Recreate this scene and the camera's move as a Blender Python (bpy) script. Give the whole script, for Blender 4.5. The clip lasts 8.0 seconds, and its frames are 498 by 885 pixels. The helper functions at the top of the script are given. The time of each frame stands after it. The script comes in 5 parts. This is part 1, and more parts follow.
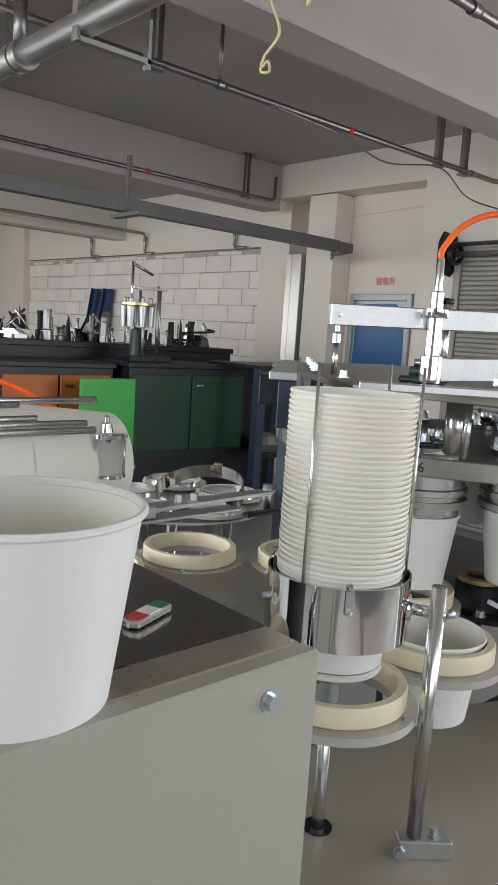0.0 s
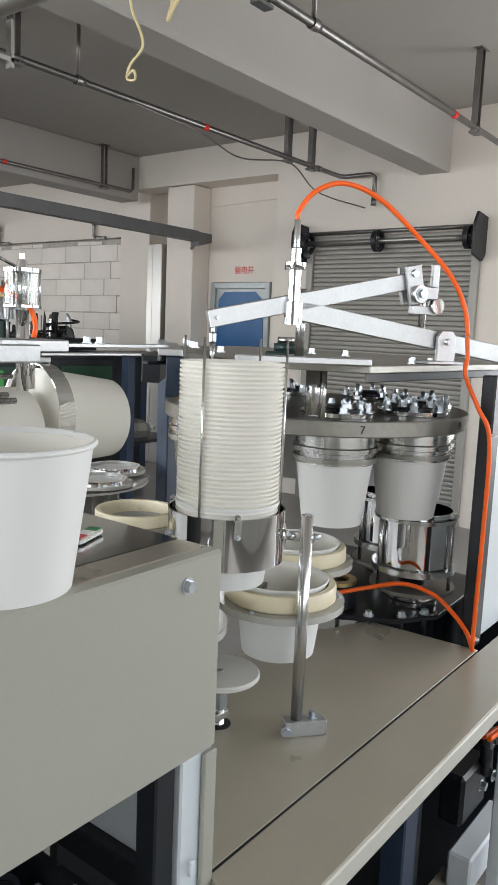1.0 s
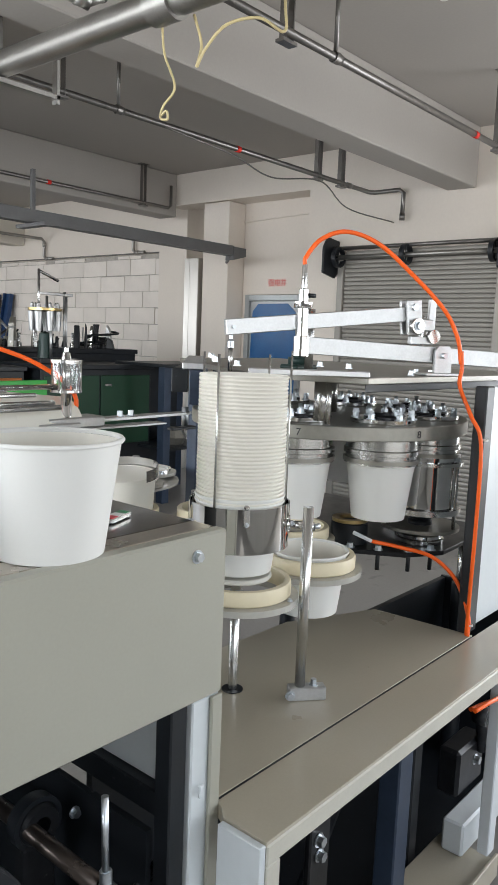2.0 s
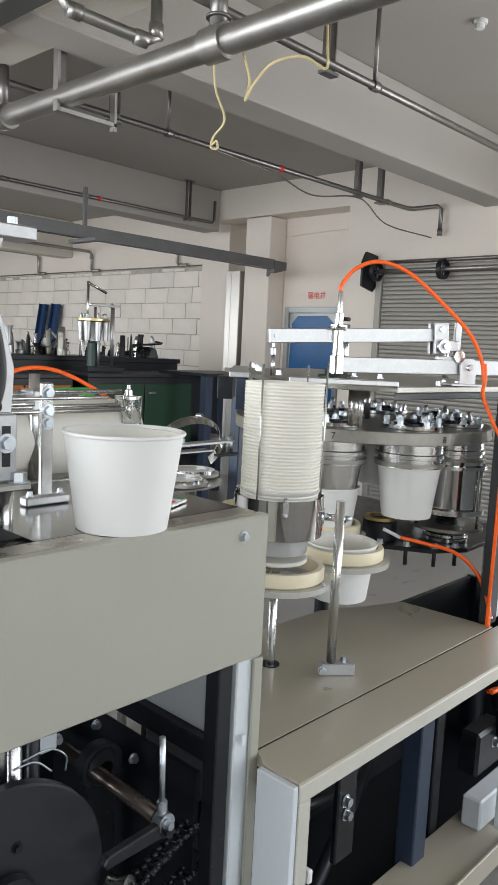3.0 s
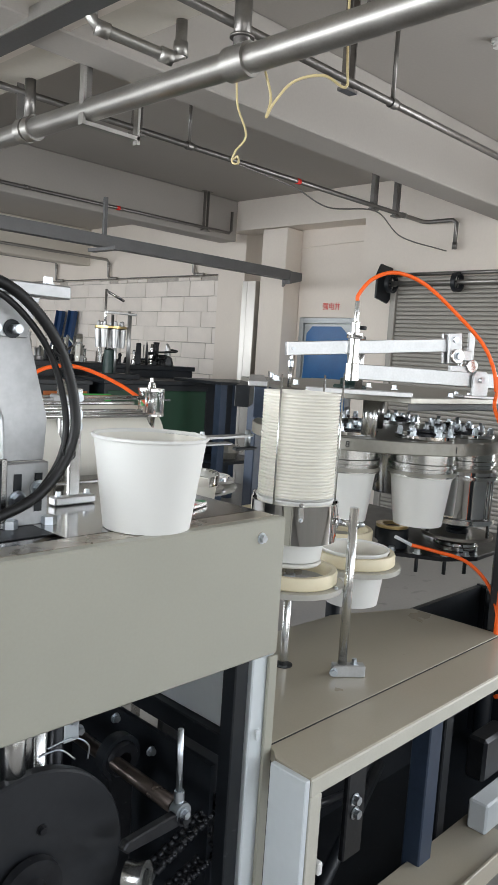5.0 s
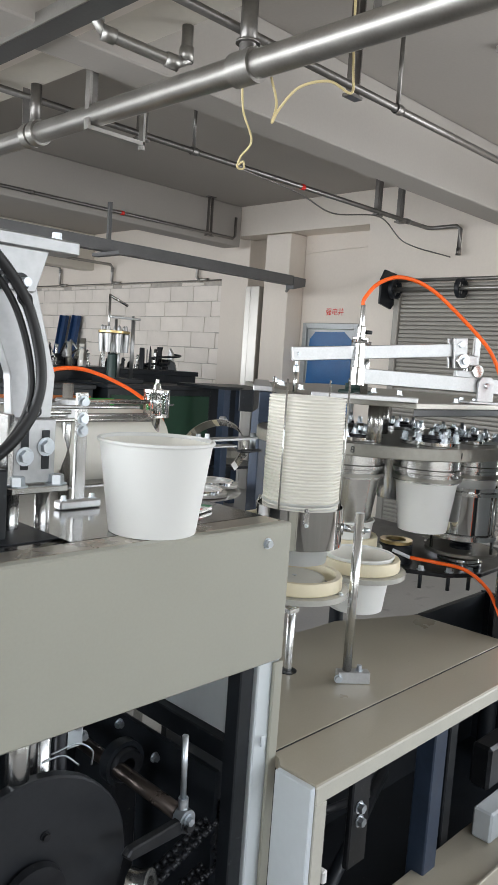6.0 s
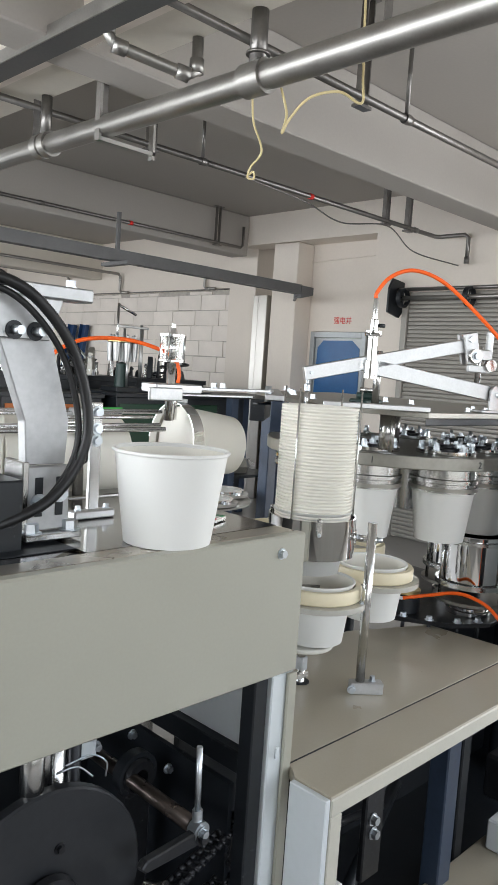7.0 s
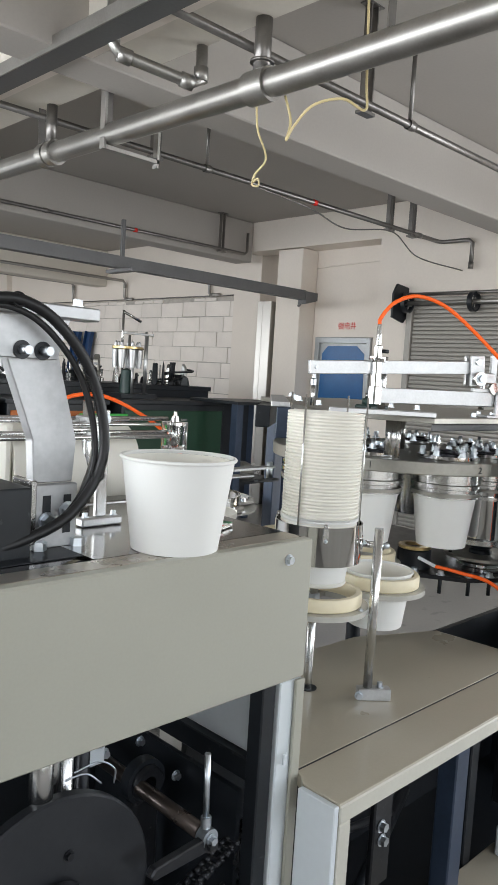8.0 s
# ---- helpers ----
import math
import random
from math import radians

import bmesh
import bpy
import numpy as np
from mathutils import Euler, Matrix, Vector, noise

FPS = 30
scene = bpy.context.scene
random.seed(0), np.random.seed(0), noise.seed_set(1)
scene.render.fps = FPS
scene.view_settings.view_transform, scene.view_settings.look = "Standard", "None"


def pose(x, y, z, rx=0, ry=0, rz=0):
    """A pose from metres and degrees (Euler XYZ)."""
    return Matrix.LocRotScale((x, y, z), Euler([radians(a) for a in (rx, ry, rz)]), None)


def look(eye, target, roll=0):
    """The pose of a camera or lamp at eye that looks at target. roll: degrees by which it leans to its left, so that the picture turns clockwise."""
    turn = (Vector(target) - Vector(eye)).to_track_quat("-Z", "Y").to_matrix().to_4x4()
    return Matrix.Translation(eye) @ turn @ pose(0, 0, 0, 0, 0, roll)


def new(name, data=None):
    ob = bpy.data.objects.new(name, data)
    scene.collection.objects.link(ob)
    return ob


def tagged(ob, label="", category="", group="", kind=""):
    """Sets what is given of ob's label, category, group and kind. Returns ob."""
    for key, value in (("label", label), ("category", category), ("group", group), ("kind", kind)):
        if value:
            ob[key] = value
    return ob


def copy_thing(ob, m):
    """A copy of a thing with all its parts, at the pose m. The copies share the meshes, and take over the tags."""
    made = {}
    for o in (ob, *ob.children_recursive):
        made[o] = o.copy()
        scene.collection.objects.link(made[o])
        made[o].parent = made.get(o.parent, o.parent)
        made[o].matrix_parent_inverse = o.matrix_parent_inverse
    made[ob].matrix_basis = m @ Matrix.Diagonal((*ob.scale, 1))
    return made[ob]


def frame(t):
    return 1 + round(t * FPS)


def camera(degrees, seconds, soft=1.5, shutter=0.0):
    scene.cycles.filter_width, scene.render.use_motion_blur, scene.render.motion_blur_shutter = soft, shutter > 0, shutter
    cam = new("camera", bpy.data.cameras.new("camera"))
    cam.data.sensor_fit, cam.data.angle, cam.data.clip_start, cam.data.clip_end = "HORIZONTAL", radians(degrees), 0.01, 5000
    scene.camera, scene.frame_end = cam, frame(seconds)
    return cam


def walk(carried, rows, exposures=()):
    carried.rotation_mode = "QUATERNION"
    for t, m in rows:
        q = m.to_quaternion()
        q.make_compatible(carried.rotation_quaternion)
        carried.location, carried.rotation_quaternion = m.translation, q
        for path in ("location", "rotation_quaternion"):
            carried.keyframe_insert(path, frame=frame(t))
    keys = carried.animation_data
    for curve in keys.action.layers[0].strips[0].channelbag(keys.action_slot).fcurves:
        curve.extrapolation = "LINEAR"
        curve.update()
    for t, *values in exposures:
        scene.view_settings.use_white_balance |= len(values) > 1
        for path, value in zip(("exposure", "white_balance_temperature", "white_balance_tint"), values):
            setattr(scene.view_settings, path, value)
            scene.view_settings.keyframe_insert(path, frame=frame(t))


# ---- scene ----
cam = camera(36.6, 8.0, soft=0.85)
PATH = [
    (0, (-0.194, -0.146, 1.609), (1.167, 1.346, 1.322), 3.8),
    (0.5, (-0.302, -0.273, 1.601), (1.167, 1.032, 1.314), 3.3),
    (1, (-0.419, -0.296, 1.588), (1.139, 0.891, 1.302), 2.45),
    (2.5, (-0.647, -0.596, 1.616), (0.822, 0.737, 1.361), 2.4),
    (3, (-0.741, -0.635, 1.612), (0.706, 0.722, 1.365), 2.8),
    (3.5, (-0.774, -0.661, 1.612), (0.667, 0.703, 1.363), 3.1),
    (4, (-0.791, -0.667, 1.612), (0.646, 0.703, 1.375), 3.3),
    (4.5, (-0.799, -0.672, 1.614), (0.632, 0.706, 1.383), 3.5),
    (6, (-0.804, -0.661, 1.611), (0.62, 0.727, 1.399), 3.9),
    (6.5, (-0.806, -0.654, 1.611), (0.613, 0.741, 1.407), 3.9),
    (7, (-0.814, -0.649, 1.613), (0.598, 0.754, 1.422), 3.8),
    (7.5, (-0.819, -0.652, 1.614), (0.59, 0.756, 1.432), 3.8),
    (8, (-0.82, -0.649, 1.615), (0.584, 0.765, 1.438), 3.5),
]
walk(cam, [(t, look(eye, target, roll)) for t, eye, target, roll in PATH],
     [(0.0, -0.22), (0.5, -0.13), (1.0, -0.06), (2.5, 0.03), (4.5, 0.06), (8.0, 0.08)])

# ---- light ----
def make_world():
    w = bpy.data.worlds.new("sky")
    w.use_nodes = True
    scene.world = w
    nt = w.node_tree
    sky = nt.nodes.new("ShaderNodeTexSky")
    sky.sky_type, sky.sun_disc = "NISHITA", False
    sky.sun_elevation, sky.sun_rotation = radians(48), radians(215)
    bg = nt.nodes["Background"]
    bg.inputs["Strength"].default_value = 0.12
    nt.links.new(sky.outputs[0], bg.inputs["Color"])


def area(name, m, w, h, power, color):
    d = bpy.data.lights.new(name, "AREA")
    d.shape, d.size, d.size_y, d.energy, d.color = "RECTANGLE", w, h, power, color
    ob = new(name, d)
    ob.matrix_world = m
    return ob


make_world()
sun = bpy.data.lights.new("sun", "SUN")
sun.energy, sun.angle, sun.color = 2.5, radians(0.6), (1.0, 0.95, 0.88)
new("sun", sun).matrix_world = look((0, 0, 0), (0.45, 0.65, -0.88))
DAY = (0.925, 0.96, 1.0)
# area lamps in window openings that are out of view and assumed
area("unseen_window_south", look((-0.4, -3.05, 2.0), (-0.2, 4.0, 1.6)), 5.2, 1.9, 68, DAY)
# fill lamp added to brighten the block wall from the south
area("fill_light_south_far", look((4.9, -3.05, 2.0), (4.4, 5.0, 1.6)), 3.8, 1.9, 120, DAY)
area("unseen_window_west", look((-3.55, 3.2, 2.0), (4, 3.2, 1.7)), 6.4, 1.9, 310, DAY)
# second fill lamp, added for the far end of the hall
area("fill_light_west_far", look((-3.55, 10.5, 2.0), (4, 10.5, 1.7)), 6.2, 1.9, 200, DAY)
# fill lamp added so the stainless riser has something bright to reflect
area("fill_light_north", look((-1.4, 14.7, 2.0), (2.0, 6.0, 1.6)), 3.9, 1.9, 85, DAY)
area("unseen_window_east", look((5.70, -1.15, 1.7), (0, 0.4, 1.4)), 2.0, 2.1, 100, DAY)
scene.view_settings.exposure = 0.0


# ---- materials ----
def mat(name, color, rough=0.5, metal=0.0, var=0.12, scale=6.0, fine=60.0, bump=0.05, spots=None, vary=0.0,
        emit=None, coat=0.0, alpha_glass=False, stretch=None, bdist=0.002, ior=1.45):
    """A surface with large stains, fine grain and relief."""
    m = bpy.data.materials.new(name)
    m.use_nodes = True
    nt = m.node_tree
    N, L = nt.nodes, nt.links
    b = N["Principled BSDF"]
    b.inputs["Roughness"].default_value = rough
    b.inputs["Metallic"].default_value = metal
    b.inputs["IOR"].default_value = ior
    if coat:
        b.inputs["Coat Weight"].default_value = coat
        b.inputs["Coat Roughness"].default_value = 0.12
    tc = N.new("ShaderNodeTexCoord")
    mp = N.new("ShaderNodeMapping")
    L.new(tc.outputs["Object"], mp.inputs[0])
    if stretch:
        mp.inputs["Scale"].default_value = stretch
    n1 = N.new("ShaderNodeTexNoise")
    n1.inputs["Scale"].default_value, n1.inputs["Detail"].default_value = scale, 5
    n2 = N.new("ShaderNodeTexNoise")
    n2.inputs["Scale"].default_value, n2.inputs["Detail"].default_value = fine, 3
    for n in (n1, n2):
        L.new(mp.outputs[0], n.inputs["Vector"])
    mix = N.new("ShaderNodeMix")
    mix.data_type = "RGBA"
    c = Vector(color)
    mix.inputs["A"].default_value = (*(c * (1 - var)), 1)
    mix.inputs["B"].default_value = (*[min(1, v * (1 + var)) for v in c], 1)
    add = N.new("ShaderNodeMath")
    add.operation = "MULTIPLY_ADD"
    add.inputs[1].default_value = 0.35
    L.new(n2.outputs["Fac"], add.inputs[0])
    half = N.new("ShaderNodeMath")
    half.operation = "MULTIPLY"
    half.inputs[1].default_value = 0.65
    L.new(n1.outputs["Fac"], half.inputs[0])
    L.new(half.outputs[0], add.inputs[2])
    ramp = N.new("ShaderNodeMapRange")
    ramp.inputs["From Min"].default_value, ramp.inputs["From Max"].default_value = 0.3, 0.7
    L.new(add.outputs[0], ramp.inputs["Value"])
    L.new(ramp.outputs[0], mix.inputs["Factor"])
    out = mix.outputs["Result"]
    if spots:
        n3 = N.new("ShaderNodeTexNoise")
        n3.inputs["Scale"].default_value, n3.inputs["Detail"].default_value = spots[1], 6
        L.new(mp.outputs[0], n3.inputs["Vector"])
        r3 = N.new("ShaderNodeMapRange")
        r3.inputs["From Min"].default_value, r3.inputs["From Max"].default_value = spots[2], spots[2] + 0.12
        L.new(n3.outputs["Fac"], r3.inputs["Value"])
        m3 = N.new("ShaderNodeMix")
        m3.data_type = "RGBA"
        m3.inputs["B"].default_value = (*spots[0], 1)
        L.new(r3.outputs[0], m3.inputs["Factor"])
        L.new(out, m3.inputs["A"])
        out = m3.outputs["Result"]
    if vary:
        oi = N.new("ShaderNodeObjectInfo")
        mr = N.new("ShaderNodeMapRange")
        mr.inputs["To Min"].default_value, mr.inputs["To Max"].default_value = 1 - vary, 1 + vary
        L.new(oi.outputs["Random"], mr.inputs["Value"])
        hs = N.new("ShaderNodeHueSaturation")
        L.new(mr.outputs[0], hs.inputs["Value"])
        L.new(out, hs.inputs["Color"])
        out = hs.outputs["Color"]
    L.new(out, b.inputs["Base Color"])
    rr = N.new("ShaderNodeMapRange")
    rr.inputs["To Min"].default_value, rr.inputs["To Max"].default_value = max(0.02, rough * 0.75), min(1, rough * 1.25)
    L.new(n1.outputs["Fac"], rr.inputs["Value"])
    L.new(rr.outputs[0], b.inputs["Roughness"])
    if bump:
        bp = N.new("ShaderNodeBump")
        bp.inputs["Strength"].default_value, bp.inputs["Distance"].default_value = bump, bdist
        L.new(add.outputs[0], bp.inputs["Height"])
        L.new(bp.outputs[0], b.inputs["Normal"])
    if emit:
        b.inputs["Emission Color"].default_value = (*color, 1)
        b.inputs["Emission Strength"].default_value = emit
    return m


def glass(name, color=(0.95, 0.97, 0.97), rough=0.05, ior=1.45):
    m = bpy.data.materials.new(name)
    m.use_nodes = True
    b = m.node_tree.nodes["Principled BSDF"]
    b.inputs["Base Color"].default_value = (*color, 1)
    b.inputs["Roughness"].default_value, b.inputs["IOR"].default_value = rough, ior
    b.inputs["Transmission Weight"].default_value = 1.0
    return m


BEIGE = mat("beige_paint", (0.36, 0.355, 0.30), 0.38, var=0.04, scale=3, fine=160, bump=0.04, coat=0.15)
RIMST = mat("worn_steel_rim", (0.50, 0.46, 0.40), 0.28, metal=0.85, var=0.12, scale=9, fine=120, bump=0.06, spots=((0.12, 0.10, 0.08), 24, 0.70))
BEIGE_EDGE = mat("beige_paint_worn", (0.50, 0.485, 0.42), 0.35, var=0.06, scale=8, fine=120)
TABLE = mat("taupe_paint", (0.39, 0.355, 0.28), 0.3, var=0.05, scale=4, fine=180, bump=0.03, coat=0.2,
            spots=((0.2, 0.17, 0.13), 45, 0.74))
PALE = mat("pale_blue_grey_panel", (0.62, 0.66, 0.68), 0.4, var=0.04)
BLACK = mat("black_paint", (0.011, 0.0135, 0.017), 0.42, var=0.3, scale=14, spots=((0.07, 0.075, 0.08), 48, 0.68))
NAVY = mat("navy_steel", (0.03, 0.045, 0.075), 0.4, var=0.25, scale=9)
OILY = mat("oily_cast_iron", (0.022, 0.023, 0.026), 0.35, metal=0.4, var=0.35, scale=20, bump=0.2, spots=((0.12, 0.11, 0.10), 60, 0.66))
STEEL = mat("brushed_steel", (0.62, 0.62, 0.61), 0.24, metal=1.0, var=0.08, scale=8, fine=220, bump=0.05)
CHROME = mat("polished_steel", (0.72, 0.72, 0.72), 0.045, metal=1.0, var=0.03, scale=5, bump=0.02)
DUCT = mat("bright_stainless_sheet", (0.46, 0.445, 0.42), 0.3, metal=1.0, var=0.05, scale=3, fine=90, bump=0.25, bdist=0.004)
ALU = mat("milled_aluminium", (0.54, 0.545, 0.55), 0.42, metal=1.0, var=0.14, scale=11, fine=150, bump=0.08)
PLATE = mat("cast_aluminium_plate", (0.46, 0.465, 0.47), 0.5, metal=1.0, var=0.16, scale=14, fine=70, bump=0.1)
CAST = mat("grey_machined_disc", (0.30, 0.29, 0.26), 0.42, metal=0.7, var=0.15, scale=12, bump=0.1)
DARKMIRROR = mat("dark_stainless_sheet", (0.33, 0.32, 0.31), 0.16, metal=1.0, var=0.1, scale=4, bump=0.02)
ZINC = mat("zinc_bolt", (0.58, 0.62, 0.66), 0.33, metal=1.0, var=0.12, scale=30, vary=0.12)
TRAYM = mat("dark_tray_steel", (0.12, 0.12, 0.122), 0.5, metal=0.3, var=0.15, scale=6)
GALV = mat("galvanised_pipe", (0.36, 0.35, 0.33), 0.42, metal=0.95, var=0.12, scale=10, fine=90, bump=0.06)
DULL = mat("dull_grey_pipe", (0.22, 0.21, 0.20), 0.36, metal=0.85, var=0.15, scale=10)
PAPER = mat("white_paper_board", (0.73, 0.73, 0.705), 0.5, var=0.015, scale=5, fine=300, bump=0.03)
CREAM = mat("cream_paper_board", (0.78, 0.755, 0.68), 0.55, var=0.02, scale=5, fine=260, bump=0.03)
NYLON = mat("ivory_nylon", (0.74, 0.66, 0.47), 0.4, var=0.05, scale=12, bump=0.05, spots=((0.55, 0.44, 0.27), 22, 0.68))
ACRYL = glass("clear_acrylic")
GREYACR = mat("smoky_clear_disc", (0.45, 0.44, 0.40), 0.15, var=0.1, scale=9)
ORANGE = mat("orange_air_hose", (0.95, 0.13, 0.01), 0.35, var=0.04, scale=30, bump=0.0)
YELLOWTUBE = mat("yellowed_tube", (0.62, 0.52, 0.28), 0.35, var=0.1)
RUBBER = mat("black_rubber_conduit", (0.012, 0.012, 0.013), 0.45, var=0.15, scale=30)
# only for unseen walls: grey lowers the fill and darkens reflections
GREYW = mat("unseen_wall_grey", (0.36, 0.345, 0.32), 0.75, var=0.08, scale=1.6, fine=40, bump=0.12)
WALLP = mat("cream_wall_paint", (0.77, 0.705, 0.635), 0.75, var=0.04, scale=1.6, fine=40, bump=0.12, spots=((0.58, 0.53, 0.45), 3.2, 0.72))
# one cream paint in two tones: lighter for lit beams, darker for overhead shade
BEAMP = mat("cream_beam_paint_lit", (0.64, 0.60, 0.53), 0.8, var=0.05, scale=1.2, fine=50, bump=0.12)
CEILP = mat("ceiling_paint_shaded", (0.40, 0.375, 0.345), 0.85, var=0.05, scale=1.2, fine=50, bump=0.12)
BLOCK = mat("aerated_block", (0.80, 0.745, 0.69), 0.85, var=0.07, scale=5, fine=80, bump=0.3, vary=0.05, spots=((0.55, 0.50, 0.45), 11, 0.70))
MORTAR = mat("mortar", (0.45, 0.42, 0.38), 0.9, var=0.3, scale=9)
FLOORM = mat("grey_painted_floor", (0.24, 0.23, 0.215), 0.4, var=0.12, scale=2.5, fine=60, spots=((0.13, 0.125, 0.12), 6, 0.62))
SHUTTER = mat("grey_shutter_slats", (0.30, 0.285, 0.26), 0.45, metal=0.3, var=0.06, scale=5)
BLUEDOOR = mat("blue_door_film", (0.015, 0.11, 0.30), 0.32, var=0.15, scale=5, bump=0.2)
DOORFRAME = mat("grey_door_frame", (0.40, 0.42, 0.43), 0.4, metal=0.4)
GREENP = mat("green_cabinet_paint", (0.009, 0.045, 0.022), 0.4, var=0.12)
GREENB = mat("bright_green_panel", (0.04, 0.38, 0.06), 0.4, var=0.1)
ORANGEP = mat("orange_panel", (0.45, 0.13, 0.03), 0.5, var=0.1)
YELLOWP = mat("yellow_panel", (0.75, 0.42, 0.03), 0.45, var=0.1)
BLUEP = mat("blue_painted_beam", (0.012, 0.045, 0.13), 0.45, var=0.2)
DARKDISC = mat("dark_grey_cam_disc", (0.03, 0.032, 0.036), 0.38, metal=0.3, var=0.15, scale=5, bump=0.05)
SHAFT = mat("worn_brown_shaft", (0.12, 0.10, 0.09), 0.3, metal=0.9, var=0.15, scale=25)
RED = mat("red_sign_paint", (0.70, 0.03, 0.02), 0.6)
TEALBLK = mat("dark_green_bearing", (0.02, 0.045, 0.04), 0.4, var=0.2)
WHITEP = mat("white_plastic", (0.75, 0.75, 0.73), 0.4, var=0.03)
BRASS = mat("brass", (0.55, 0.42, 0.2), 0.3, metal=1.0)
GREENST = mat("sticker_green", (0.03, 0.20, 0.08), 0.4)
REDST = mat("sticker_red", (0.50, 0.04, 0.05), 0.4)


# ---- mesh tools ----
def bevel(bm, w, seg=1):
    if w > 0:
        bmesh.ops.bevel(bm, geom=list(bm.edges), offset=w, segments=seg, affect="EDGES", clamp_overlap=True)


def b_box(x0, x1, y0, y1, z0, z1, bv=0.0, bm=None):
    one = bmesh.new()
    bmesh.ops.create_cube(one, size=1.0)
    for v in one.verts:
        v.co = Vector((x0 + (v.co.x + 0.5) * (x1 - x0), y0 + (v.co.y + 0.5) * (y1 - y0), z0 + (v.co.z + 0.5) * (z1 - z0)))
    bevel(one, bv)
    return merge(bm, one)


def merge(bm, one):
    if bm is None:
        return one
    me = bpy.data.meshes.new("tmp")
    one.to_mesh(me)
    one.free()
    bm.from_mesh(me)
    bpy.data.meshes.remove(me)
    return bm


def b_lathe(profile, seg=32, bm=None, c=(0, 0, 0), smooth=True, close=True):
    """Turn (radius, z) points about z; with close the ring of points is joined round."""
    one = bmesh.new()
    rings = []
    for r, z in profile:
        if r < 1e-6:
            rings.append([one.verts.new((c[0], c[1], c[2] + z))])
        else:
            rings.append([one.verts.new((c[0] + r * math.cos(2 * math.pi * k / seg), c[1] + r * math.sin(2 * math.pi * k / seg), c[2] + z)) for k in range(seg)])
    pairs = list(zip(rings, rings[1:] + ([rings[0]] if close else [])))
    for a, b in pairs:
        if len(a) == 1 and len(b) == 1:
            continue
        for k in range(seg):
            k2 = (k + 1) % seg
            if len(a) == 1:
                f = one.faces.new((a[0], b[k], b[k2]))
            elif len(b) == 1:
                f = one.faces.new((a[k], a[k2], b[0]))
            else:
                f = one.faces.new((a[k], a[k2], b[k2], b[k]))
            f.smooth = smooth
    bmesh.ops.recalc_face_normals(one, faces=one.faces)
    limit = max(0.55, 2.2 * math.pi / seg)
    for e in one.edges:
        if e.calc_face_angle(0.0) > limit:
            e.smooth = False
    return merge(bm, one)


def solid(r, z0, z1, ch=0.001):
    """Profile of a turned disc with small chamfers."""
    return [(0, z0), (r - ch, z0), (r, z0 + ch), (r, z1 - ch), (r - ch, z1), (0, z1)]


def tube_profile(r0, r1, z0, z1):
    return [(r0, z0), (r1, z0), (r1, z1), (r0, z1)]


def b_cyl(a, b, r, seg=16, bm=None, r2=None, smooth=True):
    """A rod from a to b."""
    a, b = Vector(a), Vector(b)
    d = b - a
    one = bmesh.new()
    bmesh.ops.create_cone(one, cap_ends=True, cap_tris=False, segments=seg, radius1=r, radius2=r if r2 is None else r2, depth=d.length)
    for f in one.faces:
        f.smooth = smooth and len(f.verts) == 4
    m = Matrix.Translation((a + b) / 2) @ d.to_track_quat("Z", "Y").to_matrix().to_4x4()
    bmesh.ops.transform(one, matrix=m, verts=one.verts)
    return merge(bm, one)


def b_prism(pts, z0, z1, bv=0.0, bm=None, axis="z"):
    """A plate from an outline; axis: the way of its thickness."""
    one = bmesh.new()
    put = {"z": lambda u, v, w: (u, v, w), "y": lambda u, v, w: (u, w, v), "x": lambda u, v, w: (w, u, v)}[axis]
    lo = [one.verts.new(put(u, v, z0)) for u, v in pts]
    hi = [one.verts.new(put(u, v, z1)) for u, v in pts]
    one.faces.new(lo[::-1])
    one.faces.new(hi)
    n = len(pts)
    for k in range(n):
        one.faces.new((lo[k], lo[(k + 1) % n], hi[(k + 1) % n], hi[k]))
    bmesh.ops.recalc_face_normals(one, faces=one.faces)
    bevel(one, bv)
    return merge(bm, one)


def smooth_path(pts, n=10):
    """Catmull-Rom through the points."""
    P = [Vector(p) for p in pts]
    P = [2 * P[0] - P[1]] + P + [2 * P[-1] - P[-2]]
    out = []
    for i in range(1, len(P) - 2):
        for k in range(n):
            t = k / n
            p0, p1, p2, p3 = P[i - 1:i + 3]
            out.append(0.5 * (2 * p1 + (p2 - p0) * t + (2 * p0 - 5 * p1 + 4 * p2 - p3) * t * t + (3 * p1 - p0 - 3 * p2 + p3) * t ** 3))
    out.append(P[-2])
    return out


def b_tube(pts, r, seg=10, n=10, bm=None, ribs=0.0, raw=False):
    """A hose along the points; ribs: how far every second ring stands out."""
    path = [Vector(p) for p in pts] if raw else smooth_path(pts, n)
    one = bmesh.new()
    up = Vector((0.13, 0.21, 0.97))
    rings = []
    for i, p in enumerate(path):
        d = (path[min(i + 1, len(path) - 1)] - path[max(i - 1, 0)]).normalized()
        u = d.cross(up)
        if u.length < 0.05:
            u = d.cross(Vector((1, 0, 0)))
        u.normalize()
        w = u.cross(d).normalized()
        up = w
        rr = r + (ribs if i % 2 else 0)
        rings.append([one.verts.new(p + rr * (math.cos(a) * u + math.sin(a) * w)) for a in (2 * math.pi * k / seg for k in range(seg))])
    for a, b in zip(rings, rings[1:]):
        for k in range(seg):
            one.faces.new((a[k], a[(k + 1) % seg], b[(k + 1) % seg], b[k])).smooth = True
    one.faces.new(rings[0][::-1])
    one.faces.new(rings[-1])
    bmesh.ops.recalc_face_normals(one, faces=one.faces)
    return merge(bm, one)


